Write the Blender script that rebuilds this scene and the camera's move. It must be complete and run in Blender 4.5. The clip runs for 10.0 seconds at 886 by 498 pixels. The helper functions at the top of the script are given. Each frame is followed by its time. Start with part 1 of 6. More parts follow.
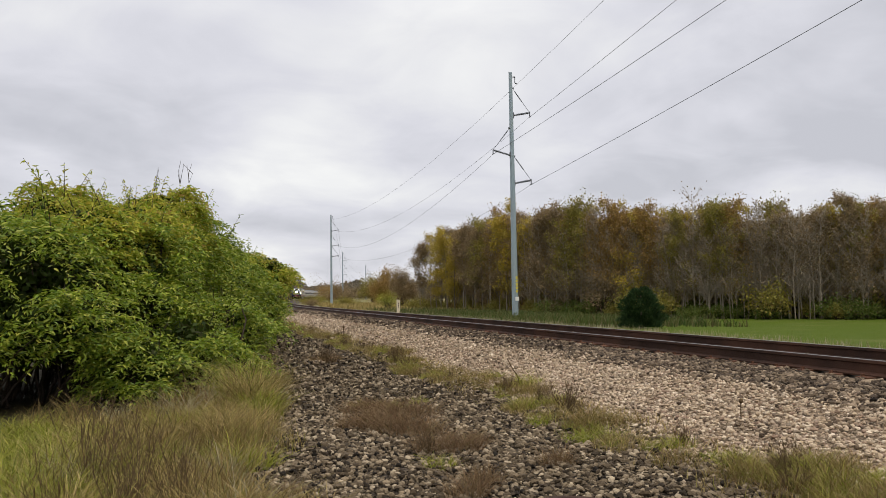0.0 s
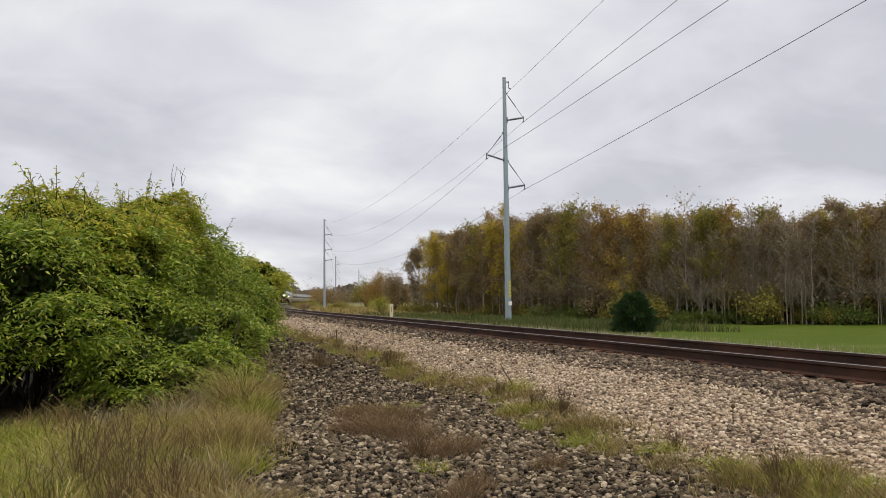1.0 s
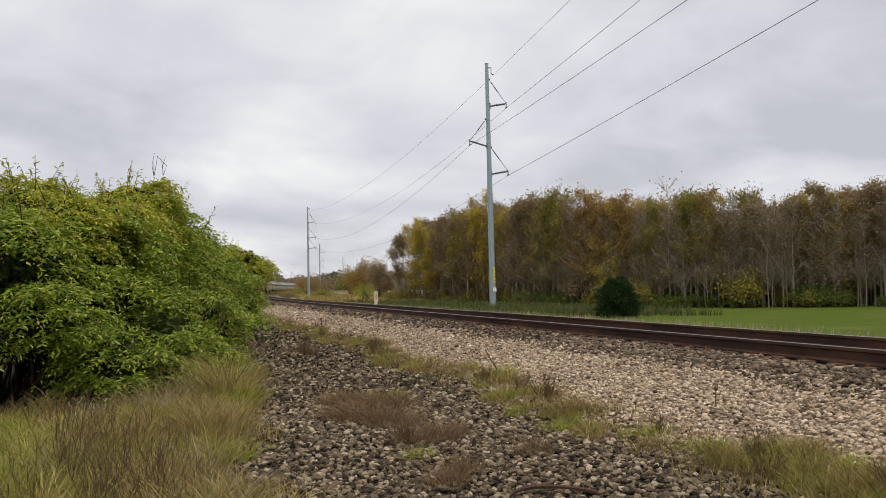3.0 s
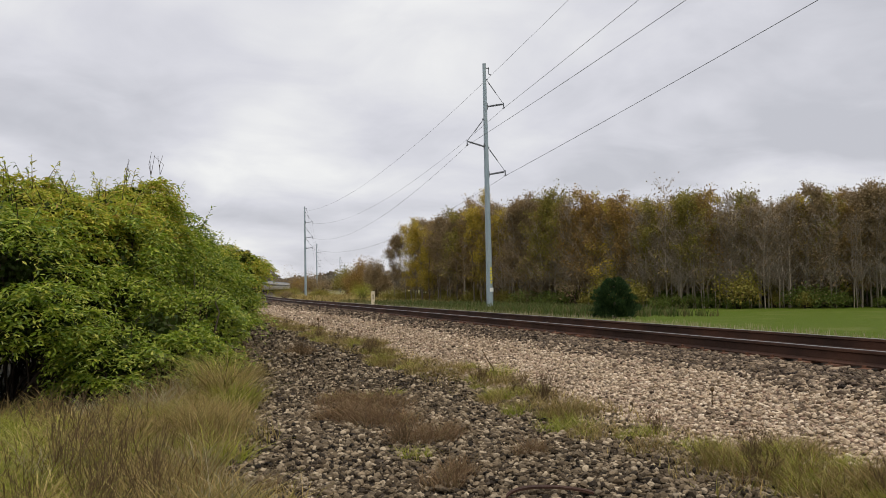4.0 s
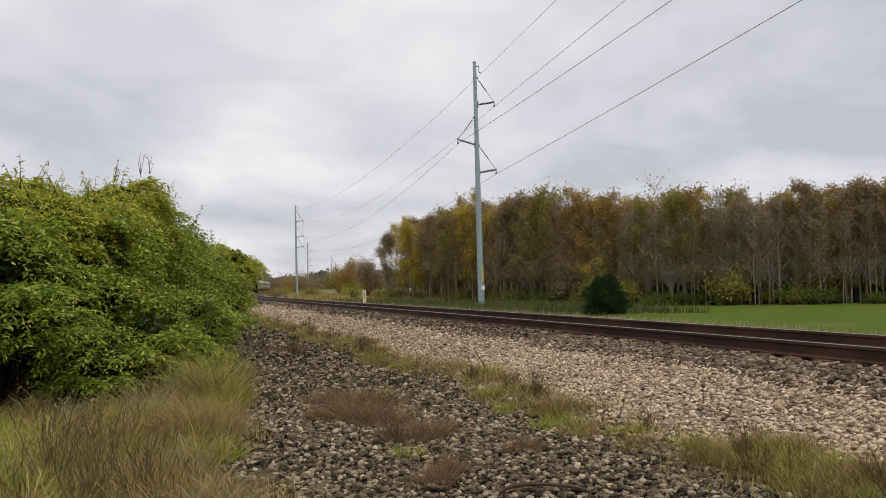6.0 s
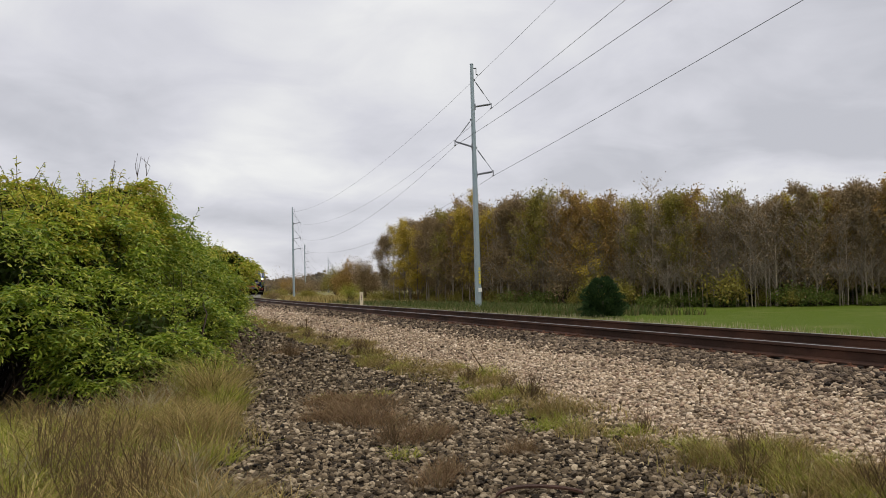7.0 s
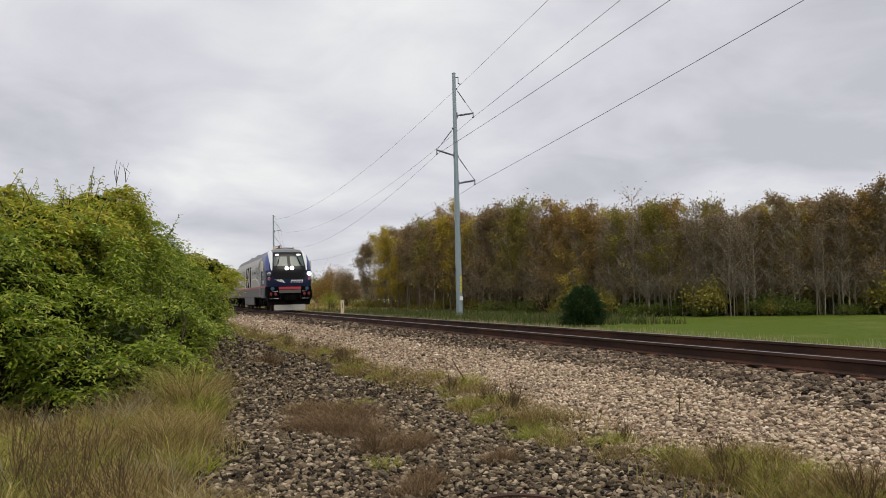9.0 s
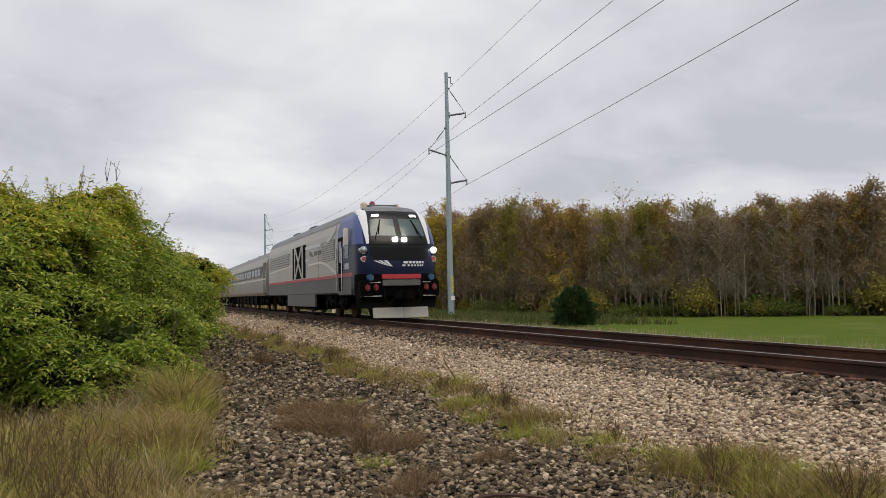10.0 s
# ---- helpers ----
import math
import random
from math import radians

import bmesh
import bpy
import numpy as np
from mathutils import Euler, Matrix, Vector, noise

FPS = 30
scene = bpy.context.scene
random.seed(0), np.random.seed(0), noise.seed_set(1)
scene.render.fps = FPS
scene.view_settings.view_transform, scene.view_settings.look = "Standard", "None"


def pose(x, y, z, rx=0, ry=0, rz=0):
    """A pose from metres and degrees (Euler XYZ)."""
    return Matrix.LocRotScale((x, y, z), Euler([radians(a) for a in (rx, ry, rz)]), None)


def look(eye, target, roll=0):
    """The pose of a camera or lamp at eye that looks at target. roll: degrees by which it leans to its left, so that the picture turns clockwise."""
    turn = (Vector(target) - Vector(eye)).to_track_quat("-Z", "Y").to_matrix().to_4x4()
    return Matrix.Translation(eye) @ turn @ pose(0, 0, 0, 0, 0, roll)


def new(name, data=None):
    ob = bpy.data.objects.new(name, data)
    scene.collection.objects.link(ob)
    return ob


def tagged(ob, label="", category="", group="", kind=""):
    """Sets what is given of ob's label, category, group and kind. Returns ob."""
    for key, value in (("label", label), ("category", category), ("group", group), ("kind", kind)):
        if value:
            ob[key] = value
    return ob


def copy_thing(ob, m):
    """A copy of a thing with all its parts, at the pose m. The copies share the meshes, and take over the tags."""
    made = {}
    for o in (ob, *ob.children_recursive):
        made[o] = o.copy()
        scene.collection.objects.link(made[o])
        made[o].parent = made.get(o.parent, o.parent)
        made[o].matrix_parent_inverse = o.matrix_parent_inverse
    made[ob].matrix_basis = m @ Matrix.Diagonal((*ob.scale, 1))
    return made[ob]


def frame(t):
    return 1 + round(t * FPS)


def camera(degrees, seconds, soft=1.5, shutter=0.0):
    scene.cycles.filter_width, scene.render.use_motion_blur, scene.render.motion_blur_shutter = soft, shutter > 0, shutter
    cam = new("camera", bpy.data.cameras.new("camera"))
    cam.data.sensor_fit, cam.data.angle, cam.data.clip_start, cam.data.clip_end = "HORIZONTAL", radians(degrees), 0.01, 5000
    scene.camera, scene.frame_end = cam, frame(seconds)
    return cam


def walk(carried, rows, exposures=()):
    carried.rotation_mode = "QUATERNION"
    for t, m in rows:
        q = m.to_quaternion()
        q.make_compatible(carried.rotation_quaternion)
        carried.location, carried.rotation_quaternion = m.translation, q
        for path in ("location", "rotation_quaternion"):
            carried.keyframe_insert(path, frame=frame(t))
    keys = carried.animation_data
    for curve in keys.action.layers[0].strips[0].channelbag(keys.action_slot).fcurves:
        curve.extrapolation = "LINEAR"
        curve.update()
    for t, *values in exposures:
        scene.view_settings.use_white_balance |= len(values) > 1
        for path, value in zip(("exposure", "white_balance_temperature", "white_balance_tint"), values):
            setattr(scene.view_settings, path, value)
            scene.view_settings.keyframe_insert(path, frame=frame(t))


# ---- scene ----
# ---- camera ----
# Field of view, then seconds, yaw, pitch and roll of a hand-held turn on the spot.
cam = camera(57.9, 10.0, soft=0.65, shutter=0.06)
EYE = (0.0, 0.0, 1.55)
TURNS = [
    (0.0, -0.01, 3.31, 0.91), (0.5, -0.11, 3.45, 0.64), (1.0, -0.50, 3.62, 0.74), (1.5, -1.02, 3.60, 1.09),
    (2.0, -1.40, 3.14, 1.39), (2.5, -1.52, 2.65, 1.43), (4.0, -1.82, 2.66, 1.23), (4.5, -2.04, 2.41, 1.34),
    (5.0, -2.26, 2.37, 1.41), (5.5, -2.36, 2.42, 1.52), (7.0, -2.64, 2.66, 1.54), (7.5, -2.84, 2.65, 1.56),
    (8.0, -3.13, 2.72, 1.42), (8.5, -3.46, 3.09, 1.29), (9.0, -3.98, 3.23, 1.36), (9.5, -4.40, 3.12, 1.39),
    (10.0, -4.58, 3.20, 1.20)]
walk(cam, [(t, pose(*EYE, 90 + p, r, y)) for t, y, p, r in TURNS],
     exposures=[(0.0, 0.07), (3.0, 0.03), (7.0, -0.01), (10.0, -0.02)])

# ---- overcast sky and a weak, wide sun ----
world = bpy.data.worlds.new("overcast_sky")
scene.world = world
world.use_nodes = True
wn, wl = world.node_tree.nodes, world.node_tree.links
wn.clear()
SUN_ELEVATION, SUN_AZIMUTH = radians(66), radians(150)


def wnode(kind, **values):
    n = wn.new(kind)
    for k, v in values.items():
        n.inputs[k].default_value = v
    return n


w_out, w_bg = wn.new("ShaderNodeOutputWorld"), wn.new("ShaderNodeBackground")
w_sky = wn.new("ShaderNodeTexSky")
w_sky.sky_type, w_sky.sun_disc = "NISHITA", False
w_sky.sun_elevation, w_sky.sun_rotation = SUN_ELEVATION, SUN_AZIMUTH
w_co, w_sep = wn.new("ShaderNodeTexCoord"), wn.new("ShaderNodeSeparateXYZ")
wl.new(w_co.outputs["Generated"], w_sep.inputs[0])


def wmath(op, a, b=None, clamp=False):
    n = wn.new("ShaderNodeMath")
    n.operation, n.use_clamp = op, clamp
    for i, v in enumerate((a, b)):
        if v is None:
            continue
        if isinstance(v, (int, float)):
            n.inputs[i].default_value = v
        else:
            wl.new(v, n.inputs[i])
    return n.outputs[0]


# The cloud deck is a flat layer seen in perspective.
up = wmath("MAXIMUM", w_sep.outputs["Z"], 0.0)
deck = wmath("ADD", up, 0.22)
w_vec = wn.new("ShaderNodeCombineXYZ")
wl.new(wmath("DIVIDE", w_sep.outputs["X"], deck), w_vec.inputs[0])
wl.new(wmath("DIVIDE", w_sep.outputs["Y"], deck), w_vec.inputs[1])
w_big = wnode("ShaderNodeTexNoise", Scale=0.75, Detail=5.0, Roughness=0.45, Distortion=0.5)
w_small = wnode("ShaderNodeTexNoise", Scale=2.3, Detail=6.0, Roughness=0.55, Distortion=0.5)
for n in (w_big, w_small):
    wl.new(w_vec.outputs[0], n.inputs["Vector"])
cover = wmath("ADD", wmath("MULTIPLY", w_big.outputs["Fac"], 0.76), wmath("MULTIPLY", w_small.outputs["Fac"], 0.24))
w_ramp = wn.new("ShaderNodeValToRGB")
wl.new(cover, w_ramp.inputs[0])
w_ramp.color_ramp.elements[0].position, w_ramp.color_ramp.elements[0].color = 0.40, (0.575, 0.58, 0.63, 1)
w_ramp.color_ramp.elements[1].position, w_ramp.color_ramp.elements[1].color = 0.60, (0.92, 0.92, 0.915, 1)
e = w_ramp.color_ramp.elements.new(0.485)
e.color = (0.72, 0.72, 0.775, 1)
# An overcast sky is brightest overhead.
zenith = wmath("ADD", wmath("MULTIPLY", wmath("SUBTRACT", up, 0.32, True), 1.0), 1.0)
w_cloud = wn.new("ShaderNodeVectorMath")
w_cloud.operation = "SCALE"
wl.new(w_ramp.outputs[0], w_cloud.inputs[0])
wl.new(zenith, w_cloud.inputs["Scale"])
w_skys = wn.new("ShaderNodeVectorMath")
w_skys.operation = "SCALE"
wl.new(w_sky.outputs[0], w_skys.inputs[0])
w_skys.inputs["Scale"].default_value = 0.06
w_mix = wnode("ShaderNodeMix", Factor=0.92)
w_mix.data_type = "RGBA"
wl.new(w_skys.outputs[0], w_mix.inputs[6])
wl.new(w_cloud.outputs[0], w_mix.inputs[7])
wl.new(w_mix.outputs[2], w_bg.inputs["Color"])
w_bg.inputs["Strength"].default_value = 1.0
wl.new(w_bg.outputs[0], w_out.inputs[0])

sun = new("sun", bpy.data.lights.new("sun", "SUN"))
sun.data.energy, sun.data.angle, sun.data.color = 1.6, radians(28), (1.0, 0.90, 0.74)
SUN_WAY = Vector((math.sin(SUN_AZIMUTH) * math.cos(SUN_ELEVATION), math.cos(SUN_AZIMUTH) * math.cos(SUN_ELEVATION), math.sin(SUN_ELEVATION)))
sun.matrix_world = look(SUN_WAY * 50, (0, 0, 0))


# ---- materials ----
def material(name, color, rough=0.6, metal=0.0, vary=0.25, scale=6.0, bump=0.0, bump_scale=40.0, tint=None, stretch=(1, 1, 1),
             island=0.0, piece=0.0, emit=0.0, coat=0.0, colors=None, leaf=False):
    """A surface with a broad and a fine variation. colors: a ramp by the piece of mesh. tint: a second colour in blotches."""
    m = bpy.data.materials.new(name)
    m.use_nodes = True
    nt = m.node_tree
    nn, ll = nt.nodes, nt.links
    b = nn["Principled BSDF"]
    b.inputs["Roughness"].default_value, b.inputs["Metallic"].default_value = rough, metal
    b.inputs["Coat Weight"].default_value = coat
    if rough >= 0.75:
        b.inputs["Specular IOR Level"].default_value = 0.15
    tc, mp = nn.new("ShaderNodeTexCoord"), nn.new("ShaderNodeMapping")
    mp.inputs["Scale"].default_value = stretch
    ll.new(tc.outputs["Object"], mp.inputs[0])
    n1, n2 = nn.new("ShaderNodeTexNoise"), nn.new("ShaderNodeTexNoise")
    n1.inputs["Scale"].default_value, n1.inputs["Detail"].default_value = scale * 0.25, 4
    n2.inputs["Scale"].default_value, n2.inputs["Detail"].default_value = scale * 3, 5
    for n in (n1, n2):
        ll.new(mp.outputs[0], n.inputs["Vector"])
    base = nn.new("ShaderNodeRGB")
    base.outputs[0].default_value = (*color, 1)
    col = base.outputs[0]
    if colors:
        geo, ramp = nn.new("ShaderNodeNewGeometry"), nn.new("ShaderNodeValToRGB")
        ll.new(geo.outputs["Random Per Island"], ramp.inputs[0])
        els = ramp.color_ramp.elements
        while len(els) < len(colors):
            els.new(0.5)
        for i, c in enumerate(colors):
            els[i].position = i / max(1, len(colors) - 1)
            els[i].color = (*c, 1)
        col = ramp.outputs[0]
    if tint:
        mx, rp = nn.new("ShaderNodeMix"), nn.new("ShaderNodeValToRGB")
        mx.data_type = "RGBA"
        rp.color_ramp.elements[0].position, rp.color_ramp.elements[1].position = 0.42, 0.62
        ll.new(n1.outputs["Fac"], rp.inputs[0])
        ll.new(rp.outputs[0], mx.inputs["Factor"])
        ll.new(col, mx.inputs[6])
        mx.inputs[7].default_value = (*tint, 1)
        col = mx.outputs[2]
    hs = nn.new("ShaderNodeHueSaturation")
    ll.new(col, hs.inputs["Color"])

    def fm(op, a, bb):
        n = nn.new("ShaderNodeMath")
        n.operation = op
        for i, v in enumerate((a, bb)):
            if isinstance(v, (int, float)):
                n.inputs[i].default_value = v
            else:
                ll.new(v, n.inputs[i])
        return n.outputs[0]
    val = fm("ADD", 1.0 - vary, fm("MULTIPLY", fm("ADD", n1.outputs["Fac"], n2.outputs["Fac"]), vary))
    if island:
        geo2 = nn.new("ShaderNodeNewGeometry")
        val = fm("MULTIPLY", val, fm("ADD", 1.0 - island, fm("MULTIPLY", geo2.outputs["Random Per Island"], 2 * island)))
    if piece:
        inf = nn.new("ShaderNodeObjectInfo")
        val = fm("MULTIPLY", val, fm("ADD", 1.0 - piece, fm("MULTIPLY", inf.outputs["Random"], 2 * piece)))
    ll.new(val, hs.inputs["Value"])
    ll.new(hs.outputs[0], b.inputs["Base Color"])
    if bump:
        n3, bp = nn.new("ShaderNodeTexNoise"), nn.new("ShaderNodeBump")
        n3.inputs["Scale"].default_value, n3.inputs["Detail"].default_value = bump_scale, 5
        ll.new(mp.outputs[0], n3.inputs["Vector"])
        ll.new(n3.outputs["Fac"], bp.inputs["Height"])
        bp.inputs["Strength"].default_value, bp.inputs["Distance"].default_value = bump, 0.02
        ll.new(bp.outputs[0], b.inputs["Normal"])
    if emit:
        ll.new(hs.outputs[0], b.inputs["Emission Color"])
        b.inputs["Emission Strength"].default_value = emit
    if leaf:
        tr, ms = nn.new("ShaderNodeBsdfTranslucent"), nn.new("ShaderNodeMixShader")
        ll.new(hs.outputs[0], tr.inputs["Color"])
        ms.inputs[0].default_value = 0.36
        b.inputs["Specular IOR Level"].default_value = 0.4 if rough < 0.4 else 0.2
        ll.new(b.outputs[0], ms.inputs[1])
        ll.new(tr.outputs[0], ms.inputs[2])
        ll.new(ms.outputs[0], nn["Material Output"].inputs["Surface"])
    return m


M = {}
M["rust"] = material("rusted_steel", (0.055, 0.032, 0.024), 0.75, 0.3, 0.5, 3, 0.4, 60, (0.09, 0.045, 0.03))
M["railhead"] = material("worn_rail_head", (0.20, 0.18, 0.165), 0.4, 0.8, 0.3, 4, 0.1, 80)
M["plate"] = material("rusted_plate", (0.14, 0.07, 0.045), 0.85, 0.1, 0.6, 20, 0.5, 60, piece=0.35)
M["tie"] = material("weathered_tie_wood", (0.06, 0.048, 0.04), 0.9, 0, 0.6, 8, 0.6, 30, stretch=(1, 8, 1), piece=0.3)
M["steel_grey"] = material("galvanised_steel", (0.30, 0.36, 0.39), 0.55, 0.35, 0.25, 1.2, 0.1, 30, (0.26, 0.33, 0.37))
M["insulator"] = material("grey_insulator", (0.13, 0.14, 0.16), 0.5, 0, 0.2, 10)
M["fitting"] = material("steel_fitting", (0.16, 0.17, 0.19), 0.5, 0.6, 0.2, 10)
M["cable"] = material("stranded_cable", (0.06, 0.06, 0.07), 0.6, 0.5, 0.2, 10)
M["yellow"] = material("yellow_paint", (0.62, 0.52, 0.05), 0.6, 0, 0.2, 10)
M["white"] = material("white_paint", (0.75, 0.75, 0.72), 0.5, 0, 0.1, 10)
M["cream"] = material("cream_painted_wood", (0.66, 0.57, 0.42), 0.7, 0, 0.25, 6, 0.2, 40, (0.60, 0.50, 0.36))
M["ink"] = material("dark_ink", (0.06, 0.05, 0.04), 0.7)
M["stone_dark"] = material("dark_ballast_stone", (0.1, 0.1, 0.1), 0.85, 0, 0.35, 30, 0.5, 60,
                           colors=[(0.01, 0.008, 0.006), (0.045, 0.033, 0.021), (0.26, 0.20, 0.13), (0.08, 0.059, 0.037), (0.16, 0.12, 0.075), (0.42, 0.34, 0.235), (0.055, 0.04, 0.026), (0.13, 0.098, 0.062), (0.02, 0.015, 0.011)])
M["stone_light"] = material("pale_gravel_stone", (0.3, 0.3, 0.3), 0.85, 0, 0.3, 30, 0.4, 60,
                            colors=[(0.06, 0.042, 0.03), (0.39, 0.30, 0.20), (0.51, 0.405, 0.285), (0.12, 0.085, 0.06), (0.61, 0.50, 0.365), (0.24, 0.16, 0.115), (0.38, 0.29, 0.195), (0.68, 0.57, 0.44)])
M["stone_track"] = material("track_ballast_stone", (0.2, 0.2, 0.2), 0.85, 0, 0.35, 30, 0.5, 60,
                            colors=[(0.012, 0.009, 0.007), (0.085, 0.06, 0.042), (0.20, 0.15, 0.10), (0.04, 0.03, 0.022), (0.34, 0.26, 0.18), (0.11, 0.08, 0.055), (0.05, 0.037, 0.028)])
M["leaf_green"] = material("green_leaf", (0.1, 0.2, 0.03), 0.36, 0, 0.3, 0.8, colors=[(0.045, 0.09, 0.008), (0.19, 0.275, 0.022), (0.31, 0.385, 0.036), (0.10, 0.175, 0.014), (0.50, 0.50, 0.08), (0.15, 0.235, 0.019)], leaf=True)
M["leaf_mixed"] = material("turning_leaf", (0.1, 0.2, 0.03), 0.5, 0, 0.3, 0.8, colors=[(0.16, 0.25, 0.025), (0.36, 0.41, 0.045), (0.52, 0.42, 0.06), (0.22, 0.31, 0.03), (0.58, 0.52, 0.08), (0.28, 0.35, 0.035), (0.40, 0.26, 0.08)], leaf=True)
M["leaf_gold"] = material("golden_leaf", (0.3, 0.2, 0.03), 0.6, 0, 0.3, 0.8, colors=[(0.26, 0.19, 0.03), (0.50, 0.36, 0.05), (0.34, 0.27, 0.045), (0.60, 0.45, 0.07), (0.24, 0.21, 0.045)], leaf=True)
M["leaf_rust"] = material("rust_leaf", (0.2, 0.1, 0.03), 0.6, 0, 0.3, 0.8, colors=[(0.17, 0.105, 0.045), (0.34, 0.20, 0.065), (0.24, 0.155, 0.055), (0.45, 0.29, 0.075), (0.20, 0.16, 0.05)], leaf=True)
M["leaf_olive"] = material("olive_leaf", (0.1, 0.1, 0.03), 0.6, 0, 0.3, 0.8, colors=[(0.14, 0.135, 0.035), (0.26, 0.235, 0.05), (0.36, 0.295, 0.055), (0.20, 0.19, 0.043), (0.27, 0.19, 0.055)], leaf=True)
M["leaf_brown"] = material("dry_brown_leaf", (0.1, 0.1, 0.03), 0.7, 0, 0.3, 0.8, colors=[(0.15, 0.108, 0.06), (0.30, 0.215, 0.11), (0.22, 0.16, 0.085), (0.36, 0.27, 0.14)], leaf=True)
# Leaf green darkened to carry the shade in the bushes' hollows.
M["leaf_inner"] = material("shade_dark_inner_leaf", (0.05, 0.08, 0.01), 0.6, 0, 0.3, 0.8, colors=[(0.02, 0.036, 0.004), (0.036, 0.06, 0.006), (0.034, 0.036, 0.008)], leaf=True)
# Distance haze is mixed into these greyed leaf colours.
M["leaf_far"] = material("haze_grey_far_leaf", (0.1, 0.1, 0.03), 0.8, 0, 0.3, 0.02, colors=[(0.15, 0.13, 0.105), (0.20, 0.17, 0.13), (0.16, 0.15, 0.105), (0.22, 0.165, 0.115)], leaf=True)
M["leaf_cedar"] = material("cedar_foliage", (0.02, 0.05, 0.02), 0.7, 0, 0.3, 0.8, colors=[(0.014, 0.034, 0.013), (0.036, 0.07, 0.024), (0.065, 0.105, 0.034)], leaf=True)
M["leaf_under"] = material("undergrowth_leaf", (0.1, 0.2, 0.03), 0.6, 0, 0.3, 0.8, colors=[(0.05, 0.08, 0.014), (0.10, 0.145, 0.025), (0.15, 0.18, 0.035), (0.11, 0.10, 0.03)], leaf=True)
M["bark"] = material("brown_bark", (0.20, 0.165, 0.13), 0.9, 0, 0.5, 4, 0.6, 20, stretch=(1, 1, 0.3), piece=0.3)
M["bark_grey"] = material("pale_grey_bark", (0.36, 0.305, 0.235), 0.9, 0, 0.4, 4, 0.5, 20, (0.24, 0.20, 0.15), stretch=(1, 1, 0.3), piece=0.3)
M["twig"] = material("dark_twig", (0.055, 0.04, 0.03), 0.9, 0, 0.4, 6)
M["grass_green"] = material("green_grass_blade", (0.1, 0.2, 0.03), 0.6, 0, 0.45, 5.0, colors=[(0.06, 0.08, 0.007), (0.22, 0.25, 0.025), (0.40, 0.40, 0.06), (0.13, 0.18, 0.013), (0.52, 0.45, 0.13), (0.07, 0.06, 0.012)], leaf=True)
M["grass_dry"] = material("dry_grass_blade", (0.2, 0.2, 0.1), 0.7, 0, 0.45, 5.0, colors=[(0.12, 0.085, 0.03), (0.40, 0.29, 0.11), (0.24, 0.18, 0.06), (0.60, 0.46, 0.20), (0.20, 0.19, 0.04), (0.06, 0.038, 0.018)], leaf=True)
M["grass_pale"] = material("bleached_stalk", (0.3, 0.3, 0.2), 0.8, 0, 0.3, 1.0, colors=[(0.34, 0.285, 0.185), (0.46, 0.4, 0.28), (0.28, 0.25, 0.13), (0.25, 0.26, 0.1)], leaf=True)
M["grass_weed"] = material("reddish_weed", (0.2, 0.1, 0.05), 0.8, 0, 0.45, 5.0, colors=[(0.14, 0.095, 0.04), (0.27, 0.19, 0.075), (0.12, 0.105, 0.035), (0.21, 0.2, 0.045), (0.34, 0.25, 0.1), (0.2, 0.1, 0.05)], leaf=True)
M["field"] = material("tall_field_grass", (0.1, 0.2, 0.03), 0.7, 0, 0.3, 1.0, colors=[(0.035, 0.06, 0.012), (0.065, 0.10, 0.02), (0.11, 0.115, 0.035), (0.16, 0.13, 0.06)], leaf=True)


